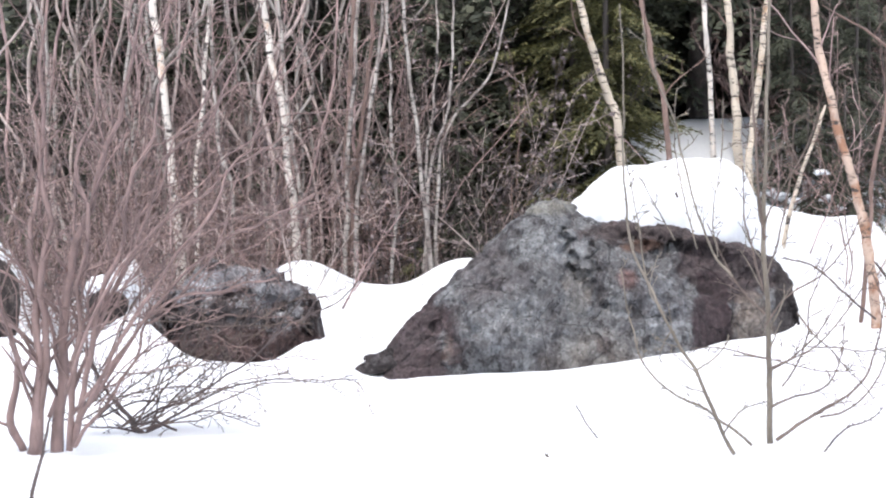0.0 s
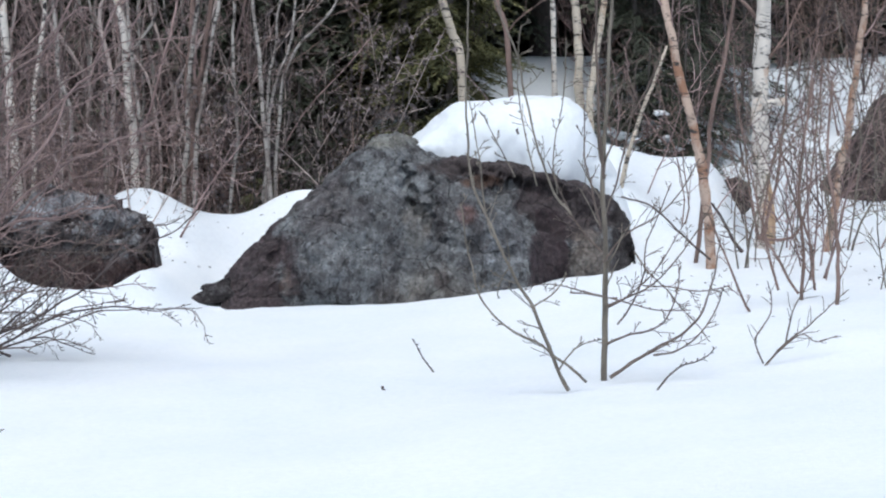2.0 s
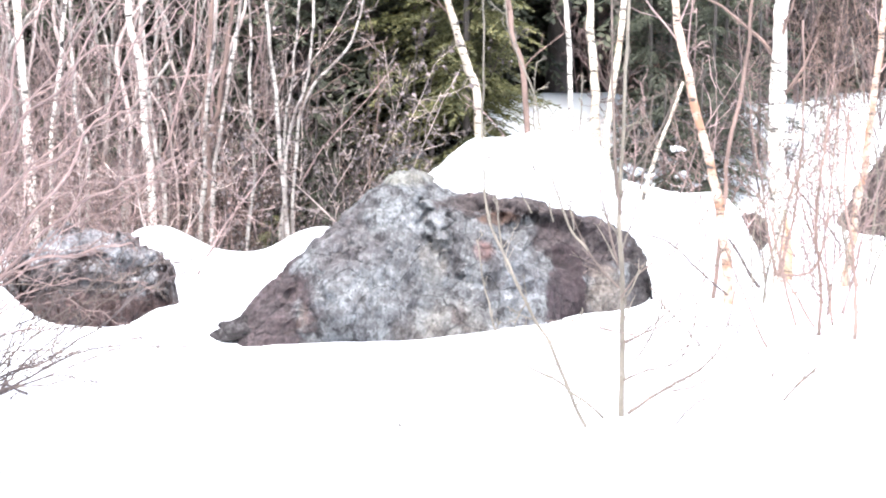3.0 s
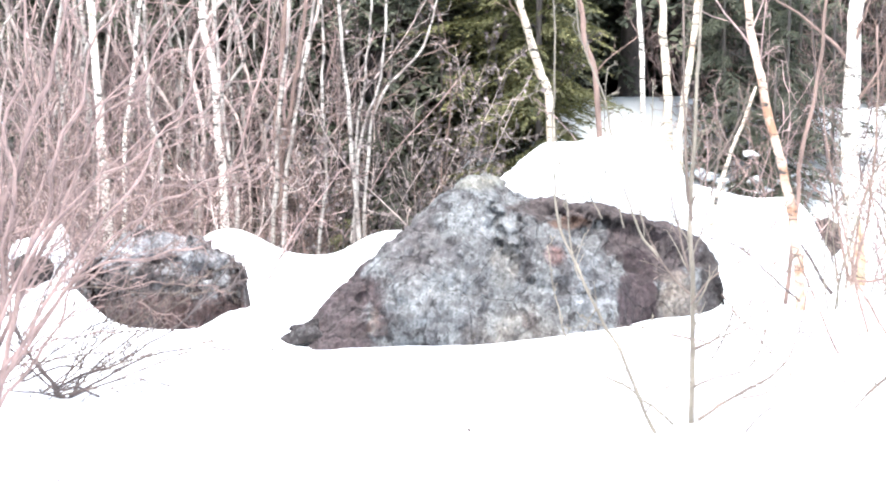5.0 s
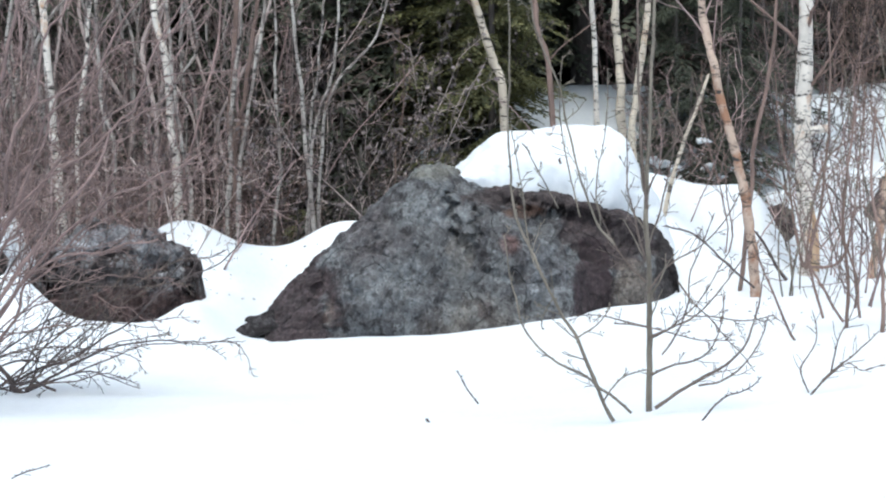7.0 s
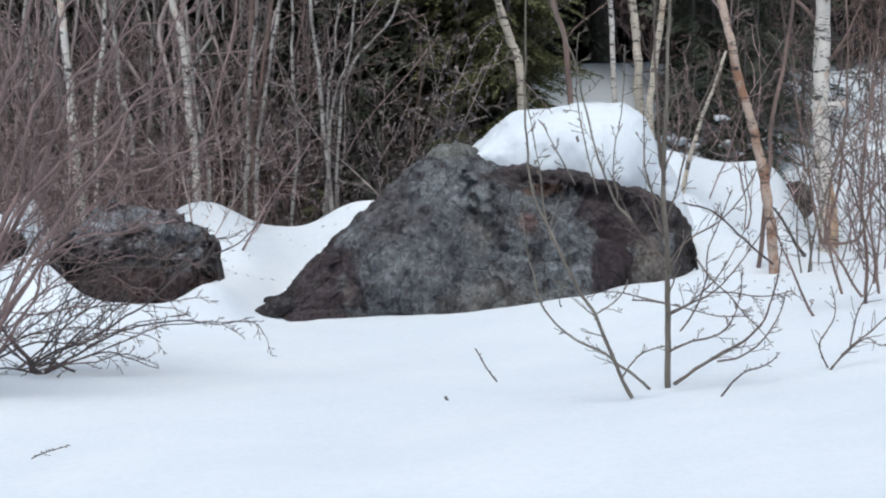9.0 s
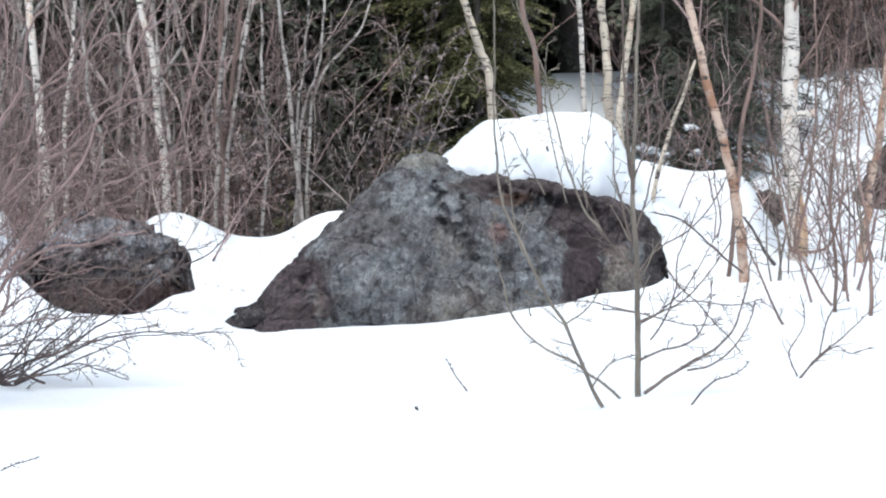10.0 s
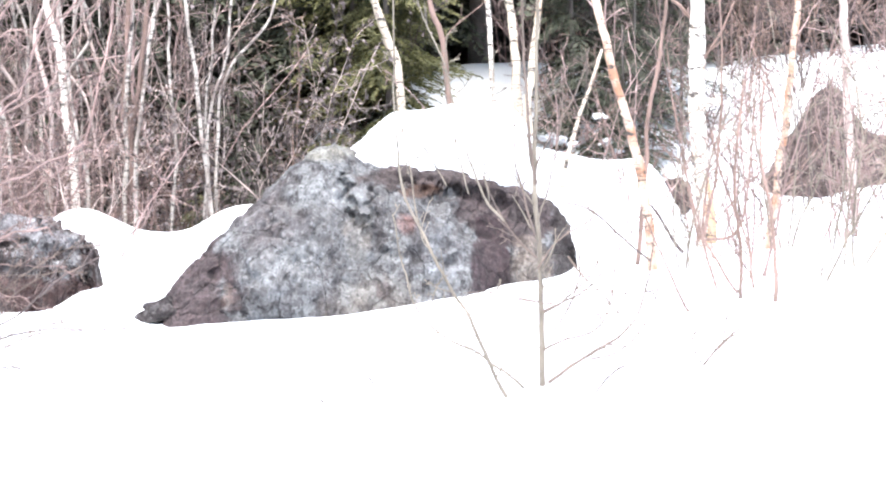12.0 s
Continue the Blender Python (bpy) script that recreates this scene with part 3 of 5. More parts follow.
far_boulder.location = (4.3, 20.4, 0.8)
tagged(far_boulder, "brown pointed boulder with a low shoulder behind brush", "boulder")
stone((2.77, 19.75, 0.63), (0.14, 0.16, 0.15), BROWN_PALE, 2.2, "small brown stone poking out of the snow", 10)


def snow_hood(at, radii, seed, label):
    ob = new("snow_cap", lump("snow_cap", radii, SNOW, seed, ((0.9, 0.25), (2.5, 0.16), (6, 0.06)), 0.9, 48))
    ob.location = at
    return tagged(ob, label, "snow")


snow_hood((-3.41, 18.0, 0.47), (0.19, 0.22, 0.12), 6.0, "hood of snow on a small stone")


# ---- birches ----
def birch(line, r0, r1, material, label, seed, twig=TWIG_BROWN, twigs=12, length=0.9, rise=5.0, lo=0.3):
    """A trunk along a line of points from the snow upwards, going on above, with thin branches."""
    rng = random.Random(seed)
    base = Vector(line[0])
    base.z = min(base.z, height(base.x, base.y)) - 0.08
    pts = [Vector(p) for p in line]
    pts[0] = base
    way = (pts[-1] - pts[-2]).normalized()
    top = wander(rng, pts[-1], way, rise, 0.05, 0.04, 6)[1:] if rise else []
    path = [p - base for p in smoothed(pts + top, 6)]
    path = [p + noise.noise_vector(p * 3.1 + Vector((seed, 0, 0))) * 0.022 + noise.noise_vector(p * 9.0 + Vector((0, seed, 0))) * 0.009 for p in path]
    ob = thing("birch_tree" if material.name.startswith("birch") else "young_tree", base, label, "tree", "birches")
    tubes = Tubes()
    tubes.add(path, r0, r1 if not rise else r1 * 0.45, 12, 0.11, rng)
    part("trunk", tubes.mesh("trunk", material), ob)
    for k in range(twigs):
        fine = Tubes()
        s0 = lo + (1 - lo) * k / twigs
        twigs_on(fine, rng, path, r0 * 0.7, 1, length, 2, s0, 0.75, 0.03, 0.003, upto=s0 + (1 - lo) / twigs, kids=4)
        part("branch", fine.mesh("branch", twig), ob, "thin bare branch")
    return ob


big_birch = birch([(2.88, 18.758, 0.341), (2.853, 18.786, 0.749), (2.822, 18.817, 1.192), (2.827, 18.854, 1.724), (2.844, 18.891, 2.256), (2.853, 18.924, 2.744)], 0.0760, 0.0660, BIRCH, "sturdy white birch with peeling papery bark", 11, TWIG_BROWN, 16, 1.0, 5.0, 0.25)
stub = Tubes()
stub.add([Vector(p) - big_birch.location for p in [(2.841, 18.78, 1.388), (2.908, 18.782, 1.414), (2.979, 18.783, 1.428), (3.014, 18.783, 1.432)]], 0.0360, 0.0300, 9)
flap = Tubes()
flap.add([Vector(p) - big_birch.location for p in [(2.877, 18.713, 0.849), (2.903, 18.703, 0.708), (2.916, 18.694, 0.576), (2.916, 18.685, 0.443), (2.908, 18.676, 0.311)]], 0.0119, 0.0398, 9, 0.16, random.Random(3))
part("peeling_bark", flap.mesh("peeling_bark", BIRCH_PEEL), big_birch, "orange strip of peeling bark at the foot")
part("branch_stub", stub.mesh("branch_stub", BIRCH), big_birch, "short broken pale branch stub")
birch([(2.322, 17.554, 0.326), (2.259, 17.578, 0.679), (2.189, 17.604, 1.052), (2.089, 17.63, 1.426), (1.993, 17.659, 1.841), (1.91, 17.685, 2.214), (1.847, 17.713, 2.629)], 0.0412, 0.0300, BIRCH_ORANGE, "leaning slender birch with orange-pink peeling bark", 12, TWIG_RED, 12, 0.9, 4.0, 0.3)
birch([(2.216, 17.756, 1.068), (2.312, 17.776, 1.361), (2.383, 17.798, 1.675), (2.425, 17.818, 1.968), (2.451, 17.841, 2.303)], 0.0169, 0.0112, TWIG_BROWN, "thin grey-brown shoot forking beside the leaning birch", 13, TWIG_BROWN, 8, 0.5, 2.0, 0.2)
birch([(0.542, 20.33, 1.327), (0.504, 20.351, 1.638), (0.413, 20.374, 1.964), (0.293, 20.398, 2.309), (0.173, 20.428, 2.739)], 0.0410, 0.0324, BIRCH_CREAM, "slender yellowish birch leaning out behind the boulder", 14, TWIG_BROWN, 10, 0.8, 4.0, 0.3)
birch([(0.969, 20.036, 1.425), (0.879, 20.064, 1.826), (0.785, 20.09, 2.204), (0.714, 20.116, 2.581)], 0.0277, 0.0170, TWIG_BROWN, "thin brown young birch behind the snow cap", 15, TWIG_BROWN, 9, 0.8, 3.0, 0.1)
birch([(1.334, 20.632, 1.347), (1.305, 20.666, 1.833), (1.261, 20.699, 2.319), (1.237, 20.733, 2.805)], 0.0263, 0.0197, BIRCH, "very thin white birch behind the snow cap", 16, TWIG_BROWN, 8, 0.7, 4.0, 0.3)
birch([(1.504, 20.019, 1.19), (1.48, 20.044, 1.543), (1.456, 20.07, 1.921), (1.428, 20.096, 2.298), (1.4, 20.129, 2.77)], 0.0404, 0.0340, BIRCH_CREAM, "slender cream-barked birch behind the snow cap", 17, TWIG_BROWN, 10, 0.8, 4.0, 0.3)
birch([(1.548, 19.611, 1.082), (1.548, 19.634, 1.406), (1.589, 19.659, 1.776), (1.64, 19.688, 2.192), (1.696, 19.723, 2.7)], 0.0334, 0.0271, BIRCH_CREAM, "slender cream-barked birch beside its twin", 18, TWIG_BROWN, 10, 0.8, 4.0, 0.3)
birch([(1.724, 18.689, 0.789), (1.795, 18.706, 1.04), (1.87, 18.723, 1.291), (1.981, 18.744, 1.591), (2.069, 18.762, 1.847)], 0.0199, 0.0119, BIRCH_CREAM, "broken thin birch stem leaning over the snow bank", 19, TWIG_BROWN, 6, 0.4, 0, 0.2)
birch([(-3.177, 19.97, 0.482), (-3.206, 19.988, 0.742), (-3.253, 20.018, 1.166), (-3.31, 20.054, 1.685), (-3.376, 20.096, 2.298), (-3.423, 20.129, 2.77)], 0.0436, 0.0349, BIRCH, "thin white birch standing in bare brush", 20, TWIG_RED, 14, 0.9, 4.0, 0.2)
birch([(-3.066, 20.183, 0.661), (-3.104, 20.211, 1.066), (-3.085, 20.248, 1.59), (-3.028, 20.277, 2.019), (-2.989, 20.317, 2.591)], 0.0219, 0.0175, BIRCH, "spindly white birch standing in bare brush", 21, TWIG_RED, 9, 0.7, 3.0, 0.2)
birch([(-2.195, 20.083, 0.666), (-2.243, 20.102, 0.927), (-2.3, 20.134, 1.401), (-2.338, 20.167, 1.875), (-2.433, 20.197, 2.302), (-2.514, 20.23, 2.776)], 0.0369, 0.0304, BIRCH, "thin white birch with patchy bark in brush", 22, TWIG_RED, 14, 0.9, 4.0, 0.2)
birch([(-1.037, 19.363, 0.392), (-1.082, 19.389, 0.767), (-1.124, 19.424, 1.271), (-1.16, 19.452, 1.682), (-1.202, 19.474, 2.003), (-1.234, 19.493, 2.277), (-1.28, 19.525, 2.735)], 0.0196, 0.0144, BARK_LICHEN, "slim grey-green young tree at the wood's edge", 23, TWIG_BROWN, 16, 0.7, 3.0, 0.12)
birch([(-1.425, 19.667, 0.438), (-1.383, 19.682, 0.661), (-1.36, 19.705, 0.987), (-1.379, 19.737, 1.451), (-1.393, 19.776, 2.009), (-1.416, 19.814, 2.566)], 0.0157, 0.0105, BARK_LICHEN, "thin grey-green young tree at the wood's edge", 24, TWIG_BROWN, 10, 0.5, 3.0, 0.2)
birch([(-1.131, 19.611, 1.082), (-1.098, 19.637, 1.452), (-1.07, 19.653, 1.683), (-1.029, 19.675, 2.007), (-1.01, 19.694, 2.284), (-1.001, 19.714, 2.561)], 0.0125, 0.0094, BARK_LICHEN, "thin grey stem forking at the wood's edge", 30, TWIG_BROWN, 8, 0.5, 1.5, 0.2)
birch([(-1.102, 19.489, 0.763), (-1.07, 19.521, 1.223), (-1.023, 19.541, 1.522), (-0.94, 19.556, 1.729), (-0.904, 19.575, 2.005), (-0.885, 19.594, 2.281), (-0.876, 19.613, 2.557)], 0.0145, 0.0093, BARK_LICHEN, "slender grey stem beside a forked one", 31, TWIG_BROWN, 8, 0.5, 1.5, 0.2)
birch([(-1.033, 19.498, 0.901), (-0.987, 19.53, 1.361), (-0.927, 19.549, 1.637), (-0.825, 19.563, 1.83), (-0.664, 19.575, 2.005), (-0.572, 19.584, 2.143), (-0.507, 19.597, 2.327)], 0.0145, 0.0104, BARK_LICHEN, "thin grey stem bending away at the wood's edge", 25, TWIG_BROWN, 12, 0.5, 1.5, 0.1)
birch([(-1.807, 19.772, 0.517), (-1.783, 19.795, 0.844), (-1.769, 19.824, 1.264), (-1.741, 19.856, 1.731), (-1.704, 19.895, 2.291), (-1.685, 19.921, 2.665)], 0.0232, 0.0147, BARK_LICHEN, "pale brown alder stem with ragged bark", 32, TWIG_RED, 10, 0.6, 3.0, 0.2)
birch([(-1.732, 19.669, 0.476), (-1.691, 19.689, 0.754), (-1.672, 19.714, 1.126), (-1.602, 19.75, 1.637), (-1.5, 19.795, 2.288), (-1.462, 19.821, 2.659)], 0.0210, 0.0126, BARK_LICHEN, "pale brown alder stem close to its twin", 33, TWIG_RED, 10, 0.6, 3.0, 0.2)
birch([(-2.089, 19.876, 0.558), (-2.112, 19.898, 0.887), (-2.173, 19.918, 1.168), (-2.239, 19.947, 1.591), (-2.286, 19.976, 2.013), (-2.324, 20.009, 2.482)], 0.0191, 0.0148, BARK_LICHEN, "ragged grey alder stem in dense brush", 34, TWIG_RED, 10, 0.6, 3.0, 0.2)
birch([(-2.809, 19.988, 0.742), (-2.738, 20.011, 1.072), (-2.856, 20.044, 1.543), (-2.903, 20.067, 1.874), (-2.927, 20.096, 2.298), (-2.95, 20.122, 2.675)], 0.0191, 0.0149, BARK_LICHEN, "grey-green alder stem in dense brush", 35, TWIG_RED, 10, 0.6, 3.0, 0.2)
birch([(-1.683, 19.967, 0.435), (-1.73, 19.998, 0.883), (-1.797, 20.037, 1.449), (-1.759, 20.077, 2.015), (-1.73, 20.116, 2.581)], 0.0319, 0.0213, TWIG_BROWN, "brown-barked alder stem with crooked growth", 26, TWIG_RED, 12, 0.8, 3.0, 0.2)
birch([(-1.824, 20.17, 0.471), (-1.796, 20.205, 0.971), (-1.69, 20.248, 1.59), (-1.614, 20.297, 2.305)], 0.0234, 0.0170, TWIG_BROWN, "brown-barked alder stem beside another", 27, TWIG_RED, 12, 0.8, 3.0, 0.2)
birch([(3.32, 18.456, 0.326), (3.359, 18.472, 0.562), (3.446, 18.512, 1.129), (3.516, 18.55, 1.679), (3.578, 18.583, 2.158), (3.621, 18.619, 2.682)], 0.0335, 0.0256, BIRCH_ORANGE, "slender pinkish birch among willow shoots", 28, TWIG_RED, 12, 0.7, 4.0, 0.3)
birch([(4.114, 18.969, 0.493), (4.078, 18.998, 0.919), (4.052, 19.045, 1.591), (4.034, 19.091, 2.263), (4.025, 19.123, 2.711)], 0.0404, 0.0283, TWIG_GREY, "grey-brown alder trunk in front of a boulder", 29, TWIG_RED, 14, 0.8, 4.0, 0.15)
for k in range(72):
    rng = random.Random(900 + k)
    x, y = -4.9 + 3.3 * (k + rng.random()) / 72, rng.uniform(20.35, 23.0)
    z = height(x, y)
    line = [(x + rng.gauss(0, 0.05 * q), y + rng.gauss(0, 0.03 * q), z + 0.7 * q) for q in range(6)]
    birch(line, rng.uniform(0.011, 0.024), 0.010, rng.choice((BARK_LICHEN, TWIG_GREY, TWIG_GREY, BARK_LICHEN, TWIG_RED)),
          "bare thin alder pole in the dense brush", k, TWIG_RED, 6, 0.7, 2.0, 0.15)

# ---- brush, saplings and twigs ----
def shrub(at, stems, tall, seed, material, label, r=0.012, fan=0.35, twigs=9, length=0.5, level=1, name="shrub", group="bare brush", sink=0.1, lean=(0, 0), lift=0.03, thin=0.0034, leaves=0):
    """Several stems from one root, each with its twigs, some with curled dry leaves."""
    rng = random.Random(seed)
    x, y = at
    ob = thing(name, (x, y, height(x, y)), label, "shrub", group)
    spots = []
    for _ in range(stems):
        tubes = Tubes()
        foot = (rng.gauss(0, 0.07), rng.gauss(0, 0.07), -sink)
        spray = fan * rng.choice((0.6, 1.0, 1.0, 1.9))
        way = (rng.gauss(lean[0], spray), rng.gauss(lean[1], spray * 0.6), 1)
        tall_here = tall * rng.uniform(0.65, 1.1)
        line = wander(rng, foot, way, tall_here, 0.10, lift, 11)
        rr = r * rng.uniform(0.65, 1.2)
        tubes.add(line, rr, rr * 0.3, 5)
        made = twigs_on(tubes, rng, line, rr, twigs, length, level, 0.15, 0.8, 0.03, thin)
        part("stem", tubes.mesh("stem", material), ob)
        spots += [rng.choice(sub) for sub, _, _ in made for _ in range(leaves)]
    if spots:
        verts, faces = [], []
        for p in spots:
            way = Vector((rng.gauss(0, 1), rng.gauss(0, 1), rng.gauss(-0.5, 0.7))).normalized()
            side = way.cross(Vector((rng.gauss(0, 1), rng.gauss(0, 1), rng.gauss(0, 1)))).normalized()
            up, le, wi, o = way.cross(side), rng.uniform(0.03, 0.06), rng.uniform(0.012, 0.022), len(verts)
            verts += [p, p + way * le * 0.5 + side * wi + up * wi * 0.6, p + way * le - up * 0.008, p + way * le * 0.5 - side * wi + up * wi * 0.6]
            faces += [(o, o + 1, o + 2), (o, o + 2, o + 3)]
        tagged(part("dry_leaf", mesh_of("dry_leaf", verts, faces, LEAF_DRY), ob, "curled grey-brown dry leaves"), kind="stuff")
    return ob


def hand_stem(ob, tubes_r, line, base, material, seed, twigs=6, length=0.18, name="branch", lo=0.15, level=0, lift=0.04, kids=4, bud=0.0, wild=0.0):
    """One stem along a line, each of its twigs a piece of its own."""
    rng = random.Random(seed)
    path = [Vector(p) - base for p in smoothed(line, 5)]
    path = [p + noise.noise_vector(p * 7.0 + Vector((seed, 0, 0))) * 0.008 + noise.noise_vector(p * 19.0) * 0.004 for p in path]
    path = [p + (noise.noise_vector(p * 2.3 + Vector((0, seed, 0))) + noise.noise_vector(p * 6.0 + Vector((0, 0, seed))) * 0.35) * (wild * min(1, 2 * k / len(path))) for k, p in enumerate(path)]
    tubes = Tubes()
    tubes.add(path, tubes_r[0], tubes_r[1], 7, 0.12, rng)
    # buds and knots along the stem
    for k in range(2, len(path) - 1, 2):
        side = Vector((rng.gauss(0, 1), rng.gauss(0, 0.5), rng.uniform(0.2, 1.2))).normalized()
        le = max(0.012, tubes_r[0] * 1.3) * rng.uniform(0.7, 1.3)
        tubes.add([path[k], path[k] + side * le * 0.7, path[k] + side * le], max(0.004, tubes_r[1] * 0.9), 0.0025, 5)
    stem = part(name, tubes.mesh(name, material), ob)
    for k in range(twigs):
        fine = Tubes()
        s0 = lo + (1 - lo) * k / twigs
        made = twigs_on(fine, rng, path, tubes_r[0], 1, length, 0 if bud else level, s0, 0.75, lift, 0.0026, upto=s0 + (1 - lo) / twigs, kids=kids, bud=bud)
        part("twig", fine.mesh("twig", material), stem)
        for sub, rr, le in made if bud and level else ():
            for _ in range(kids):
                spur = Tubes()
                twigs_on(spur, rng, sub, rr, 1, le * 0.5, 0, 0.25, 0.75, lift, 0.0026, bud=bud)
                part("twig", spur.mesh("twig", material), stem)
    return stem


def sapling(label, material, stems, name="sapling", category="sapling", level=0, side=None, kids=4, bud=0.0, wild=0.0):
    """stems: (line, thick, thin, twigs, twig length)"""
    base = Vector(stems[0][0][0])
    ob = thing(name, base, label, category)
    for k, (line, ra, rb, n, le) in enumerate(stems):
        hand_stem(ob, (ra, rb), line, base, material if k == 0 or not side else side, 31 * k + n, n, le, "stem" if k == 0 else "branch", level=level, kids=kids, bud=bud, wild=wild)
    return ob


sapling("slender olive-brown bare sapling standing in the snow", TWIG_OLIVE, [
    ([(1.086, 12.566, -0.047), (1.089, 12.595, 0.371), (1.083, 12.618, 0.699), (1.062, 12.639, 0.997), (1.071, 12.663, 1.355), (1.086, 12.69, 1.743), (1.101, 12.723, 2.221), (1.109, 12.765, 2.817)], 0.0175, 0.0067, 16, 0.3),
    ([(1.105, 12.421, 0.023), (1.244, 12.427, 0.114), (1.353, 12.432, 0.185), (1.466, 12.436, 0.25), (1.56, 12.442, 0.332), (1.619, 12.452, 0.474), (1.658, 12.464, 0.651), (1.673, 12.472, 0.769)], 0.0100, 0.0027, 9, 0.16),
    ([(1.09, 12.532, 0.183), (1.194, 12.536, 0.233), (1.334, 12.538, 0.263), (1.424, 12.543, 0.346), (1.463, 12.553, 0.48), (1.477, 12.562, 0.613)], 0.0067, 0.0027, 6, 0.12),
    ([(1.087, 12.645, 0.366), (1.174, 12.647, 0.402), (1.279, 12.653, 0.486), (1.384, 12.662, 0.606), (1.519, 12.678, 0.845)], 0.0060, 0.0027, 7, 0.14),
    ([(1.078, 12.55, 0.435), (0.941, 12.552, 0.471), (0.822, 12.553, 0.489), (0.673, 12.554, 0.495)], 0.0047, 0.0021, 5, 0.10),
    ([(1.066, 12.566, 0.673), (0.971, 12.572, 0.762), (0.897, 12.579, 0.866), (0.822, 12.591, 1.029), (0.763, 12.599, 1.148)], 0.0067, 0.0027, 7, 0.14),
    ([(1.052, 12.474, 0.798), (0.993, 12.489, 1.005), (0.957, 12.501, 1.181), (0.946, 12.519, 1.447)], 0.0067, 0.0027, 7, 0.12),
    ([(1.072, 12.678, 0.845), (1.144, 12.693, 1.055), (1.183, 12.705, 1.235), (1.219, 12.72, 1.444), (1.237, 12.736, 1.684)], 0.0054, 0.0027, 6, 0.14),
    ([(1.06, 12.593, 1.059), (1.025, 12.619, 1.445), (1.013, 12.644, 1.802), (1.001, 12.677, 2.278)], 0.0094, 0.0054, 6, 0.2),
    ([(1.168, 12.738, 0.266), (1.259, 12.748, 0.402), (1.304, 12.757, 0.537), (1.313, 12.768, 0.688), (1.38, 12.78, 0.869), (1.446, 12.791, 1.02)], 0.0054, 0.0027, 7, 0.12),
    ([(1.33, 12.379, 0.15), (1.448, 12.381, 0.176), (1.545, 12.386, 0.241), (1.613, 12.391, 0.323), (1.663, 12.398, 0.423), (1.686, 12.404, 0.505)], 0.0059, 0.0026, 6, 0.12),
    ([(1.211, 12.367, 0.691), (1.293, 12.36, 0.591), (1.407, 12.352, 0.477), (1.475, 12.346, 0.395), (1.589, 12.338, 0.278)], 0.0046, 0.0026, 6, 0.12),
    ([(1.082, 12.447, 0.397), (1.253, 12.452, 0.468), (1.386, 12.46, 0.583), (1.537, 12.472, 0.766), (1.613, 12.483, 0.916)], 0.0053, 0.0027, 8, 0.14),
    ([(0.882, 12.352, 0.477), (1.067, 12.35, 0.451), (1.243, 12.347, 0.41), (1.375, 12.346, 0.386), (1.513, 12.346, 0.395)], 0.0040, 0.0026, 6, 0.1),
    ([(1.284, 12.554, 0.495), (1.448, 12.553, 0.489), (1.614, 12.552, 0.474), (1.746, 12.555, 0.509)], 0.0040, 0.0027, 5, 0.1),
    ([(1.069, 12.562, 0.613), (1.18, 12.572, 0.762), (1.329, 12.578, 0.851), (1.477, 12.589, 1), (1.567, 12.601, 1.178)], 0.0054, 0.0027, 8, 0.14),
    ([(1.063, 12.599, 1.148), (1.15, 12.611, 1.327), (1.284, 12.626, 1.535), (1.358, 12.642, 1.772)], 0.0047, 0.0027, 8, 0.14),
], level=1, side=TWIG_DEEP, kids=2, bud=0.0042)
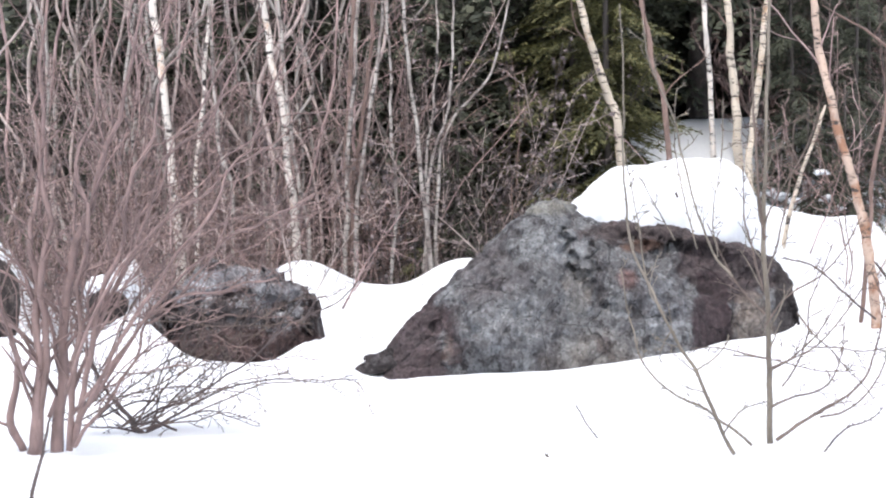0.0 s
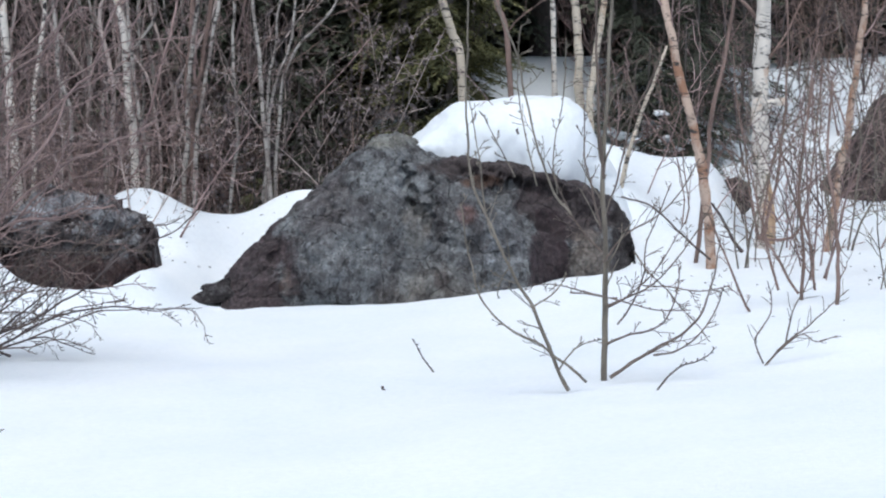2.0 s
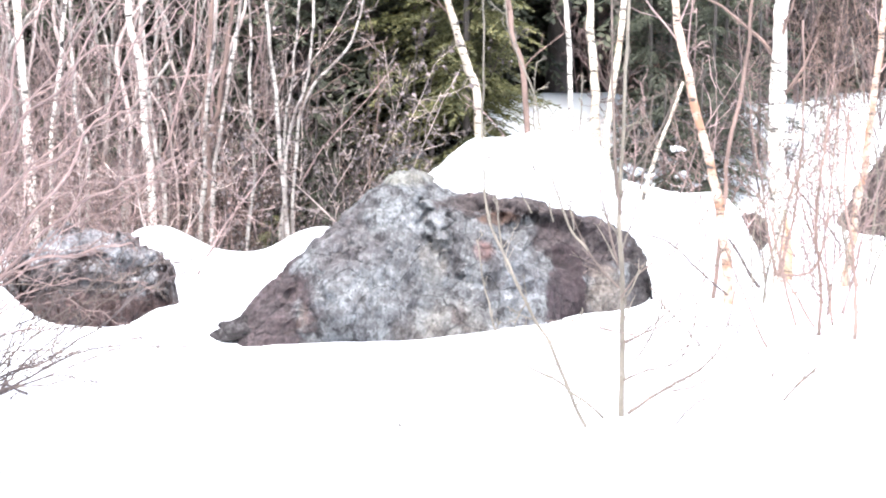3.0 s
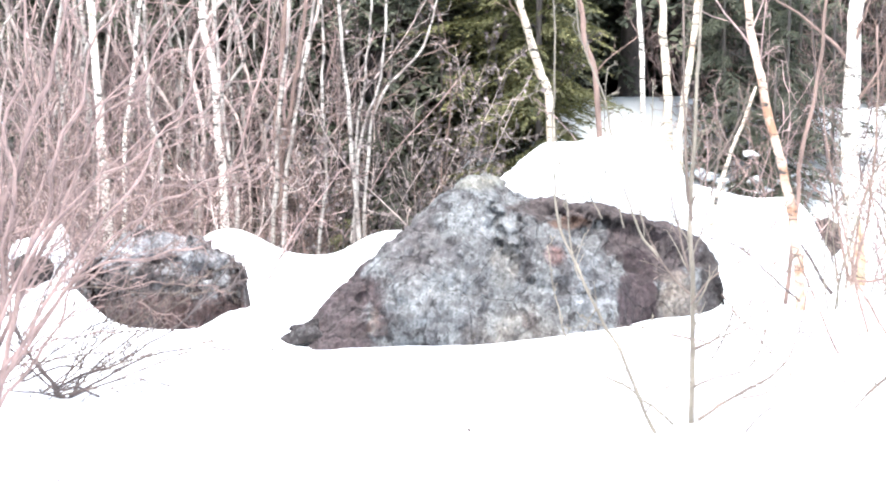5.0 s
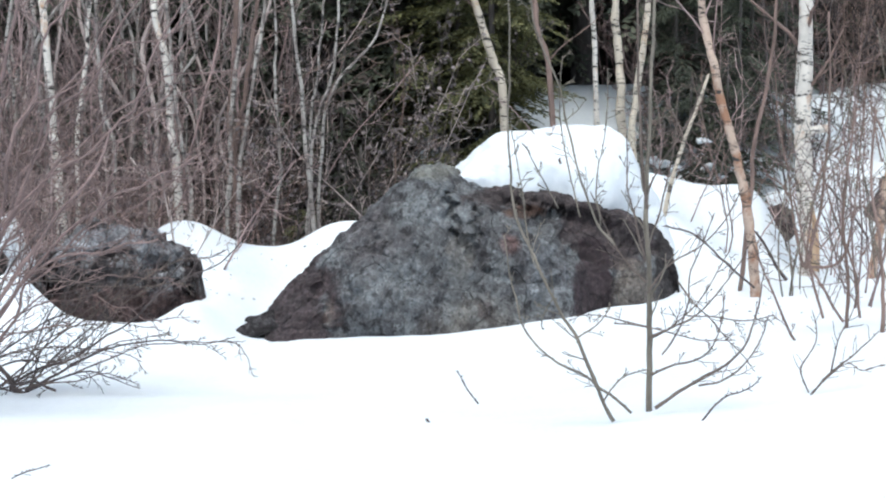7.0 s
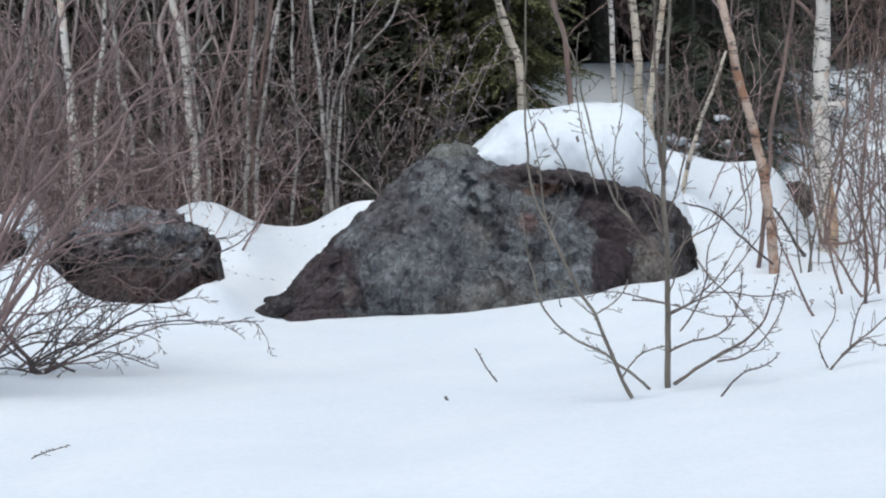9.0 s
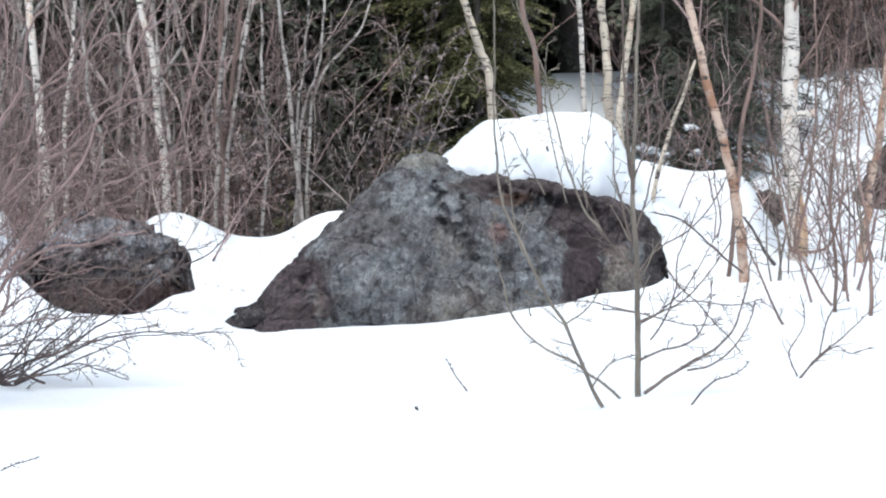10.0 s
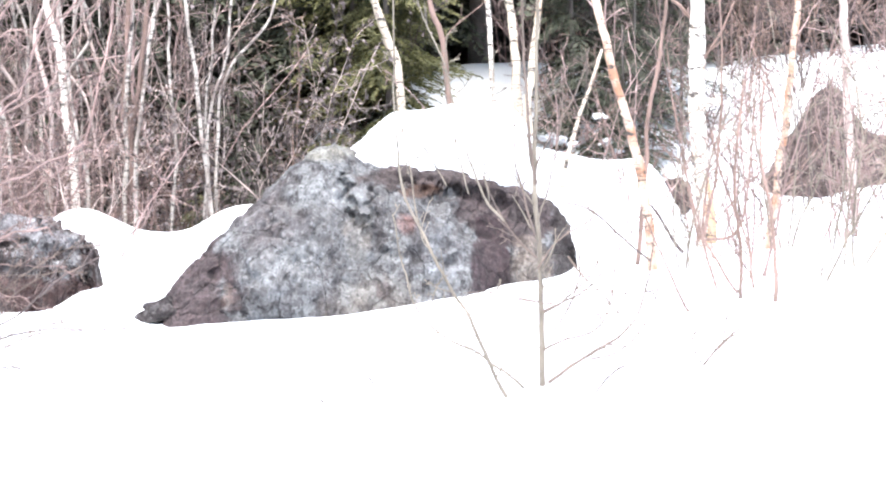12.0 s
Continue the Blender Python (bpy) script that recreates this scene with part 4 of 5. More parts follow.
sapling("thin leaning sapling with forked bare stems in snow", TWIG_OLIVE, [
    ([(0.878, 12.217, -0.019), (0.808, 12.226, 0.109), (0.744, 12.237, 0.26), (0.68, 12.247, 0.405), (0.599, 12.256, 0.535), (0.518, 12.267, 0.695), (0.439, 12.279, 0.869), (0.361, 12.291, 1.043), (0.329, 12.307, 1.275), (0.317, 12.325, 1.536), (0.326, 12.347, 1.855), (0.308, 12.377, 2.29)], 0.0111, 0.0039, 12, 0.2),
    ([(0.975, 12.27, 0.021), (0.879, 12.275, 0.097), (0.8, 12.279, 0.152), (0.718, 12.283, 0.211), (0.601, 12.287, 0.266), (0.499, 12.292, 0.342), (0.42, 12.299, 0.444), (0.374, 12.309, 0.575), (0.339, 12.319, 0.72), (0.309, 12.333, 0.924)], 0.0079, 0.0033, 8, 0.14),
    ([(0.82, 12.224, 0.08), (0.89, 12.231, 0.173), (0.948, 12.234, 0.216), (1.021, 12.236, 0.245), (1.064, 12.236, 0.254)], 0.0052, 0.0026, 4, 0.08),
    ([(0.689, 12.296, 0.4), (0.777, 12.301, 0.458), (0.829, 12.305, 0.516), (0.858, 12.308, 0.56)], 0.0046, 0.0026, 4, 0.07),
    ([(0.555, 12.261, 0.608), (0.512, 12.255, 0.521), (0.497, 12.251, 0.463)], 0.0039, 0.0026, 3, 0.05),
    ([(0.882, 12.38, 0.878), (0.78, 12.389, 1.009), (0.692, 12.405, 1.243), (0.633, 12.421, 1.477), (0.589, 12.435, 1.682), (0.457, 12.458, 2.004), (0.428, 12.472, 2.208)], 0.0066, 0.0040, 8, 0.2),
    ([(0.441, 12.329, 0.866), (0.412, 12.341, 1.041), (0.391, 12.351, 1.186), (0.353, 12.364, 1.376), (0.333, 12.375, 1.536)], 0.0042, 0.0024, 6, 0.1),
    ([(0.698, 12.39, 1.024), (0.645, 12.405, 1.243), (0.604, 12.419, 1.448), (0.589, 12.431, 1.623), (0.604, 12.448, 1.857)], 0.0042, 0.0024, 6, 0.1),
    ([(0.812, 12.437, 0.978), (0.783, 12.451, 1.183), (0.818, 12.465, 1.389), (0.842, 12.479, 1.594), (0.836, 12.494, 1.8)], 0.0039, 0.0024, 6, 0.1),
    ([(0.589, 12.393, 1.068), (0.522, 12.401, 1.185), (0.457, 12.409, 1.302), (0.405, 12.416, 1.395)], 0.0037, 0.0021, 5, 0.08),
], level=1, kids=2, bud=0.0042)
sapling("dark budding twig lying low on the snow", TWIG_DARK, [
    ([(1.301, 12.117, -0.023), (1.379, 12.123, 0.069), (1.445, 12.127, 0.127), (1.517, 12.129, 0.15), (1.575, 12.131, 0.184), (1.621, 12.134, 0.23)], 0.0058, 0.0026, 3, 0.05)], "twig", "twig")
sapling("thin dark twig stuck in the open snow", TWIG_DARK, [
    ([(0.196, 13.316, -0.075), (0.152, 13.32, -0.012), (0.108, 13.325, 0.051), (0.073, 13.329, 0.108)], 0.0044, 0.0027, 2, 0.03)], "twig", "twig")
sapling("small dark twig lying on the open snow", TWIG_DARK, [
    ([(-2.054, 11.303, -0.196), (-1.992, 11.305, -0.169), (-1.946, 11.306, -0.156), (-1.87, 11.307, -0.131)], 0.0035, 0.0023, 3, 0.05)], "twig", "twig")
sapling("tiny dark stub of a twig in the snow", TWIG_DARK, [
    ([(-0.07, 12.812, -0.119), (-0.082, 12.813, -0.107), (-0.091, 12.814, -0.095)], 0.0077, 0.0051, 1, 0.012)], "twig", "twig")
sapling("wiry brown willow shoots crossing low over snow", TWIG_BROWN, [
    ([(2.202, 14.532, 0.113), (2.123, 14.539, 0.219), (2.009, 14.557, 0.471), (1.95, 14.565, 0.595), (1.885, 14.577, 0.767)], 0.0093, 0.0047, 7, 0.2),
    ([(2.351, 14.745, 0.295), (2.309, 14.755, 0.441), (2.271, 14.765, 0.581), (2.225, 14.779, 0.79), (2.155, 14.799, 1.069)], 0.0094, 0.0047, 8, 0.25),
    ([(2.46, 14.644, 0.283), (2.367, 14.654, 0.432), (2.276, 14.665, 0.588), (2.228, 14.675, 0.726)], 0.0094, 0.0047, 7, 0.2),
    ([(2.512, 14.84, 0.222), (2.522, 14.86, 0.504), (2.487, 14.884, 0.855), (2.508, 14.908, 1.206), (2.557, 14.935, 1.593)], 0.0127, 0.0063, 9, 0.3),
    ([(2.678, 14.532, 0.113), (2.685, 14.556, 0.457), (2.661, 14.58, 0.801), (2.609, 14.604, 1.145), (2.627, 14.635, 1.593)], 0.0140, 0.0062, 10, 0.3),
    ([(2.593, 14.845, 0.293), (2.564, 14.865, 0.574), (2.416, 14.891, 0.96), (2.346, 14.913, 1.277)], 0.0095, 0.0048, 9, 0.3)], "shrub", "shrub", 1)
sapling("dark dead branch resting on the snow bank", TWIG_DARK, [
    ([(2.487, 17.255, 0.347), (2.397, 17.263, 0.47), (2.315, 17.273, 0.613), (2.253, 17.279, 0.694)], 0.0147, 0.0074, 3, 0.2)], "branch", "branch")
sapling("bare dark branch hanging over the snow bank", TWIG_DARK, [
    ([(2.188, 16.752, 0.324), (2.01, 16.762, 0.475), (1.871, 16.771, 0.602), (1.751, 16.778, 0.701), (1.612, 16.78, 0.736), (1.553, 16.782, 0.752)], 0.0089, 0.0054, 7, 0.25)], "branch", "branch")
# the brown bush and its spray of low branches
sapling("big many-stemmed brown alder bush rising from snow", TWIG_MAUVE, [
    ([(-2.9, 13.509, -0.187), (-2.881, 13.532, 0.15), (-2.842, 13.561, 0.567), (-2.746, 13.592, 1.016), (-2.617, 13.625, 1.497), (-2.456, 13.665, 2.075), (-2.328, 13.705, 2.652)], 0.0405, 0.0051, 18, 0.9),
    ([(-2.981, 13.41, -0.173), (-2.949, 13.455, 0.479), (-2.933, 13.499, 1.116), (-2.917, 13.543, 1.753), (-2.885, 13.587, 2.39)], 0.0244, 0.0086, 9, 0.6),
    ([(-2.785, 13.311, -0.144), (-2.753, 13.351, 0.424), (-2.705, 13.388, 0.962), (-2.674, 13.432, 1.594), (-2.61, 13.478, 2.257)], 0.0214, 0.0071, 9, 0.6),
    ([(-3.006, 13.41, -0.173), (-2.981, 13.428, 0.097), (-2.933, 13.455, 0.479), (-2.997, 13.488, 0.957), (-3.013, 13.525, 1.498), (-2.981, 13.576, 2.23)], 0.0359, 0.0050, 17, 0.9),
    ([(-2.762, 13.313, -0.119), (-2.693, 13.335, 0.203), (-2.61, 13.364, 0.614), (-2.553, 13.392, 1.025), (-2.389, 13.427, 1.53), (-2.135, 13.465, 2.068), (-2.008, 13.491, 2.447)], 0.0220, 0.0040, 17, 0.8),
    ([(-3.106, 13.609, -0.184), (-3.187, 13.623, 0.01), (-3.122, 13.65, 0.398), (-3.284, 13.681, 0.85), (-3.381, 13.721, 1.432), (-3.446, 13.766, 2.078)], 0.0262, 0.0051, 12, 0.8),
    ([(-2.717, 13.214, -0.1), (-2.622, 13.225, 0.057), (-2.402, 13.242, 0.308), (-2.245, 13.262, 0.59), (-1.993, 13.288, 0.966), (-1.805, 13.321, 1.437)], 0.0125, 0.0040, 13, 0.6),
    ([(-2.982, 13.722, -0.001), (-2.753, 13.758, 0.519), (-2.46, 13.792, 1.008), (-2.231, 13.833, 1.593), (-1.938, 13.875, 2.212)], 0.0150, 0.0040, 16, 0.7),
    ([(-2.759, 13.134, 0.193), (-2.571, 13.173, 0.753), (-2.259, 13.199, 1.127), (-1.916, 13.216, 1.376), (-1.51, 13.236, 1.656)], 0.0120, 0.0040, 14, 0.6),
    ([(-2.696, 13.123, 0.037), (-2.447, 13.156, 0.504), (-2.166, 13.182, 0.878), (-1.885, 13.21, 1.282), (-1.635, 13.242, 1.749), (-1.448, 13.272, 2.185)], 0.0133, 0.0049, 14, 0.6),
    ([(-2.674, 13.329, 0.108), (-2.294, 13.368, 0.677), (-1.977, 13.388, 0.962), (-1.66, 13.401, 1.151), (-1.407, 13.412, 1.309)], 0.0115, 0.0050, 14, 0.55),
    ([(-2.748, 13.225, 0.057), (-2.402, 13.255, 0.496), (-2.151, 13.268, 0.684), (-1.836, 13.277, 0.81), (-1.585, 13.284, 0.904)], 0.0115, 0.0050, 13, 0.5),
    ([(-2.789, 13.433, 0.161), (-2.502, 13.481, 0.861), (-2.311, 13.51, 1.275), (-2.023, 13.543, 1.753), (-1.704, 13.578, 2.262)], 0.0136, 0.0050, 14, 0.6)], "shrub", "shrub", 1, wild=0.10)
sapling("low dark spray of bare branches lying on snow", TWIG_DARK, [
    ([(-2.519, 14.272, -0.161), (-2.594, 14.275, -0.117), (-2.424, 14.283, -0.015), (-2.22, 14.287, 0.052), (-2.017, 14.297, 0.188), (-1.84, 14.305, 0.306), (-1.677, 14.319, 0.509), (-1.507, 14.333, 0.713)], 0.0104, 0.0034, 10, 0.25),
    ([(-2.49, 14.164, -0.134), (-2.338, 14.17, -0.053), (-2.136, 14.178, 0.064), (-1.967, 14.182, 0.131), (-1.816, 14.184, 0.158), (-1.63, 14.185, 0.175), (-1.428, 14.184, 0.155), (-1.243, 14.187, 0.199)], 0.0091, 0.0023, 9, 0.22),
    ([(-2.479, 14.164, -0.141), (-2.271, 14.17, -0.053), (-2.102, 14.172, -0.013), (-1.967, 14.17, -0.053), (-1.833, 14.166, -0.104)], 0.0068, 0.0023, 8, 0.18),
    ([(-2.526, 14.273, -0.148), (-2.662, 14.279, -0.066), (-2.797, 14.288, 0.069), (-2.933, 14.298, 0.205), (-3.069, 14.312, 0.408)], 0.0079, 0.0034, 9, 0.3),
    ([(-2.512, 14.272, -0.161), (-2.458, 14.279, -0.066), (-2.424, 14.288, 0.069), (-2.322, 14.3, 0.239), (-2.254, 14.317, 0.476)], 0.0069, 0.0023, 8, 0.25),
    ([(-2.526, 14.272, -0.161), (-2.695, 14.274, -0.134), (-2.865, 14.275, -0.117), (-3.035, 14.279, -0.066)], 0.0079, 0.0034, 8, 0.25),
    ([(-2.511, 14.384, -0.147), (-2.34, 14.398, 0.057), (-2.169, 14.407, 0.194), (-1.998, 14.421, 0.399), (-1.758, 14.445, 0.74)], 0.0069, 0.0023, 9, 0.25),
    ([(-2.54, 14.165, -0.121), (-2.709, 14.179, 0.081), (-2.843, 14.198, 0.35), (-2.877, 14.218, 0.652)], 0.0091, 0.0033, 9, 0.3),
    ([(-2.613, 14.383, -0.154), (-2.477, 14.4, 0.092), (-2.374, 14.417, 0.331), (-2.135, 14.436, 0.604), (-1.895, 14.45, 0.808)], 0.0069, 0.0023, 10, 0.3),
    ([(-2.54, 14.166, -0.104), (-2.776, 14.186, 0.182), (-2.944, 14.209, 0.518), (-3.113, 14.225, 0.753)], 0.0091, 0.0033, 9, 0.3),
    ([(-2.797, 14.279, -0.066), (-2.56, 14.286, 0.035), (-2.356, 14.286, 0.029), (-2.152, 14.291, 0.103), (-1.949, 14.307, 0.34)], 0.0069, 0.0023, 9, 0.25),
    ([(-2.865, 14.275, -0.117), (-2.662, 14.288, 0.069), (-2.39, 14.302, 0.272), (-2.22, 14.307, 0.34), (-2.05, 14.319, 0.509)], 0.0079, 0.0023, 10, 0.3),
    ([(-2.956, 14.388, -0.079), (-2.75, 14.412, 0.262), (-2.613, 14.436, 0.604), (-2.374, 14.455, 0.877)], 0.0080, 0.0034, 10, 0.3),
    ([(-2.286, 14.055, -0.114), (-2.353, 14.057, -0.091), (-2.413, 14.058, -0.067), (-2.487, 14.058, -0.074), (-2.621, 14.055, -0.114)], 0.0090, 0.0045, 8, 0.15)], "shrub", "shrub", 1)
sapling("wide fan of thin dark branches sprawling over snow", TWIG_DEEP, [
    ([(-2.53, 14.20, -0.125), (-2.25, 14.20, -0.056), (-1.98, 14.20, 0.063), (-1.75, 14.20, 0.149), (-1.51, 14.20, 0.173), (-1.27, 14.20, 0.160), (-1.17, 14.20, 0.052)], 0.0062, 0.0024, 8, 0.20),
    ([(-2.58, 14.30, -0.120), (-2.30, 14.30, 0.051), (-2.10, 14.30, 0.189), (-1.93, 14.30, 0.360), (-1.76, 14.30, 0.496)], 0.0058, 0.0024, 8, 0.25),
    ([(-2.70, 14.40, -0.150), (-2.42, 14.40, 0.092), (-2.21, 14.40, 0.247), (-1.97, 14.40, 0.385), (-1.67, 14.40, 0.592), (-1.43, 14.40, 0.661)], 0.0066, 0.0024, 9, 0.25),
    ([(-2.44, 14.10, -0.096), (-2.17, 14.10, -0.062), (-1.97, 14.10, -0.034), (-1.82, 14.10, -0.094)], 0.0050, 0.0024, 6, 0.15),
    ([(-2.64, 14.25, -0.115), (-2.46, 14.25, 0.022), (-2.40, 14.25, 0.193), (-2.23, 14.25, 0.329), (-2.16, 14.25, 0.499)], 0.0055, 0.0024, 8, 0.22),
    ([(-2.86, 14.00, 0.049), (-2.46, 14.00, 0.117), (-2.19, 14.00, 0.134), (-1.92, 14.00, 0.118), (-1.75, 14.00, 0.052)], 0.0050, 0.0024, 8, 0.20),
    ([(-2.96, 14.50, 0.236), (-2.58, 14.50, 0.168), (-2.30, 14.50, 0.220), (-2.02, 14.50, 0.273), (-1.78, 14.50, 0.222)], 0.0050, 0.0024, 8, 0.22),
    ([(-2.97, 14.60, 0.296), (-2.62, 14.60, 0.471), (-2.38, 14.60, 0.472), (-2.07, 14.60, 0.438), (-1.69, 14.60, 0.473), (-1.51, 14.60, 0.439)], 0.0055, 0.0024, 9, 0.20),
    ([(-2.55, 14.15, -0.119), (-2.18, 14.15, 0.068), (-1.87, 14.15, 0.170), (-1.64, 14.15, 0.205)], 0.0052, 0.0024, 7, 0.20),
    ([(-2.93, 14.35, -0.093), (-2.65, 14.35, 0.045), (-2.38, 14.35, 0.132), (-2.14, 14.35, 0.321), (-1.97, 14.35, 0.492), (-1.86, 14.35, 0.731)], 0.0060, 0.0024, 9, 0.25)], "shrub", "shrub", 1, wild=0.05)
sapling("wiry dark shoots spreading low from the snow", TWIG_DEEP, [
    ([(1.95, 12.65, 0.066), (2.05, 12.65, 0.175), (2.17, 12.65, 0.272), (2.27, 12.65, 0.363), (2.40, 12.65, 0.483)], 0.0066, 0.0024, 8, 0.16),
    ([(1.96, 12.70, 0.078), (1.91, 12.70, 0.221), (1.99, 12.70, 0.357), (1.97, 12.70, 0.538)], 0.0048, 0.0024, 7, 0.14),
    ([(2.02, 12.65, 0.145), (2.14, 12.65, 0.242), (2.23, 12.65, 0.212), (2.35, 12.65, 0.242)], 0.0042, 0.0024, 6, 0.11),
    ([(2.07, 12.75, 0.164), (2.12, 12.75, 0.352), (2.21, 12.75, 0.535), (2.22, 12.75, 0.716)], 0.0048, 0.0024, 7, 0.14)], "shrub", "shrub", wild=0.03)
sapling("dark stick leaning out of the near snow", TWIG_DARK, [
    ([(-2.605, 11.504, -0.184), (-2.561, 11.518, 0.008), (-2.523, 11.528, 0.166), (-2.501, 11.535, 0.254)], 0.0111, 0.0049, 3, 0.15)], "twig", "twig")

sapling("wiry brown branches reaching low across the dark boulder", TWIG_MAUVE, [
    ([(-2.893, 14.423, -0.014), (-2.619, 14.442, 0.259), (-2.345, 14.454, 0.437), (-2.07, 14.459, 0.506), (-1.796, 14.458, 0.485), (-1.625, 14.456, 0.465)], 0.0065, 0.0029, 12, 0.3),
    ([(-2.913, 14.527, 0.044), (-2.568, 14.556, 0.457), (-2.292, 14.575, 0.732), (-2.016, 14.589, 0.939), (-1.74, 14.601, 1.111), (-1.567, 14.608, 1.207)], 0.0065, 0.0029, 9, 0.3),
    ([(-2.839, 14.323, -0.003), (-2.465, 14.347, 0.337), (-2.158, 14.352, 0.405), (-1.886, 14.349, 0.371), (-1.648, 14.347, 0.337), (-1.471, 14.351, 0.388)], 0.0054, 0.0025, 12, 0.25),
    ([(-2.825, 14.437, 0.191), (-2.585, 14.47, 0.67), (-2.242, 14.492, 0.978), (-1.83, 14.499, 1.08), (-1.385, 14.511, 1.251)], 0.0065, 0.0029, 8, 0.3),
    ([(-2.913, 14.546, 0.319), (-2.637, 14.58, 0.801), (-2.395, 14.608, 1.214), (-2.016, 14.63, 1.524), (-1.671, 14.644, 1.731), (-1.256, 14.656, 1.903)], 0.0076, 0.0034, 8, 0.35),
    ([(-2.913, 14.558, 0.491), (-2.568, 14.592, 0.973), (-2.188, 14.611, 1.249), (-1.809, 14.625, 1.455), (-1.325, 14.635, 1.593)], 0.0065, 0.0029, 8, 0.35),
    ([(-2.933, 14.67, 0.657), (-2.62, 14.723, 1.42), (-2.273, 14.747, 1.766), (-1.821, 14.761, 1.974), (-1.404, 14.778, 2.217)], 0.0076, 0.0034, 8, 0.35)], "shrub", "shrub", 1, wild=0.14)
sapling("thin dark branch hanging over the snow hump", TWIG_DARK, [
    ([(-2.076, 16.54, 0.163), (-1.899, 16.55, 0.308), (-1.723, 16.557, 0.398), (-1.566, 16.561, 0.465), (-1.468, 16.567, 0.555), (-1.413, 16.572, 0.621)], 0.0079, 0.0035, 8, 0.16),
    ([(-1.958, 16.547, 0.261), (-1.99, 16.557, 0.398), (-1.978, 16.563, 0.496), (-1.931, 16.567, 0.543)], 0.0062, 0.0035, 4, 0.1),
    ([(-1.792, 16.654, 0.363), (-1.706, 16.664, 0.497), (-1.627, 16.664, 0.509), (-1.516, 16.668, 0.56)], 0.0053, 0.0035, 5, 0.1)], "branch", "branch")
sapling("bare arching shoots beside the sturdy birch", TWIG_BROWN, [
    ([(2.7, 17.86, 0.401), (2.641, 17.875, 0.621), (2.607, 17.893, 0.874), (2.522, 17.903, 1.022), (2.404, 17.906, 1.064), (2.353, 17.898, 0.958)], 0.0086, 0.0038, 7, 0.2),
    ([(2.693, 17.759, 0.399), (2.727, 17.784, 0.752), (2.782, 17.804, 1.046), (2.887, 17.819, 1.256), (3.076, 17.828, 1.382), (3.244, 17.832, 1.445)], 0.0095, 0.0048, 8, 0.25),
    ([(2.676, 17.759, 0.399), (2.613, 17.784, 0.752), (2.558, 17.81, 1.13), (2.487, 17.833, 1.466), (2.457, 17.86, 1.843)], 0.0095, 0.0048, 9, 0.25),
    ([(2.702, 17.759, 0.399), (2.803, 17.79, 0.836), (2.853, 17.822, 1.298), (2.87, 17.857, 1.802), (2.853, 17.892, 2.305)], 0.0133, 0.0067, 10, 0.3),
    ([(2.725, 17.859, 0.393), (2.988, 17.863, 0.452), (3.072, 17.89, 0.832), (3.115, 17.919, 1.254), (3.157, 17.951, 1.718)], 0.0114, 0.0057, 10, 0.25)], "shrub", "shrub", 1)
sapling("small dark pellet of bark on the snow cap", TWIG_DARK, [
    ([(0.879, 18.062, 1.149), (0.87, 18.063, 1.17), (0.866, 18.064, 1.183)], 0.0172, 0.0115, 1, 0.012)], "bark_bit", "bark")

# bare brush: the thicket before the wood, and shoots among the birches
rng = random.Random(77)
for k in range(42):
    x = -5.1 + 3.9 * (k + rng.random()) / 42
    y = rng.uniform(20.3, 23.5)
    shrub((x, y), rng.randint(3, 5), rng.uniform(2.2, 3.4), 300 + k, rng.choice((TWIG_RED, TWIG_GREY, TWIG_GREY, TWIG_RED)),
          "dense bare brush of thin reddish-brown stems", 0.010, 0.26, 12, 0.6, 1)
for k in range(9):
    shrub((-1.45 + 0.15 * k, rng.uniform(19.7, 20.8)), 3, rng.uniform(1.4, 2.8), 450 + k, (TWIG_BROWN, TWIG_DARK, TWIG_GREY)[k % 3],
          "wispy grey brush with a few dry leaves at the wood's edge", 0.008, 0.35, 13, 0.5, 1, leaves=4)
for k in range(8):
    x = -1.1 + 1.3 * (k + rng.random()) / 8
    shrub((x, rng.uniform(20.6, 23)), 2, rng.uniform(1.6, 3.0), 400 + k, rng.choice((TWIG_DARK, TWIG_DARK, TWIG_BROWN)),
          "sparse dark brush with dry leaves under the spruces", 0.011, 0.25, 10, 0.5, 1, leaves=3)
for k in range(34):
    x = 1.5 + 4.2 * (k + rng.random()) / 34
    if x > 2.9 and k % 3:
        continue
    shrub((x, rng.uniform(20.4, 23.6) if x > 2.2 else rng.uniform(24.3, 25.4)), 3, rng.uniform(1.6, 3.0), 500 + k, rng.choice((TWIG_MAUVE, TWIG_BROWN, TWIG_MAUVE, TWIG_DARK)),
          "tangled bare brush before the snowy slope", 0.009, 0.32, 15, 0.6, 1)
for k in range(34):
    x = 1.7 + 4.6 * (k + rng.random()) / 34
    shrub((x, rng.uniform(24.8, 26.2)), 4, rng.uniform(2.4, 3.4), 550 + k, (TWIG_BROWN, TWIG_DARK, TWIG_MAUVE)[k % 3],
          "dense dark brush at the top of the slope", 0.012, 0.3, 12, 0.7, 1)
for k in range(5):
    shrub((1.75 + 0.3 * k, rng.uniform(19.9, 20.4)), 2, rng.uniform(1.2, 2.2), 580 + k, (TWIG_RED, TWIG_MAUVE, TWIG_MAUVE)[k % 3],
          "reddish bare brush before dark young spruces", 0.008, 0.35, 11, 0.5, 1)
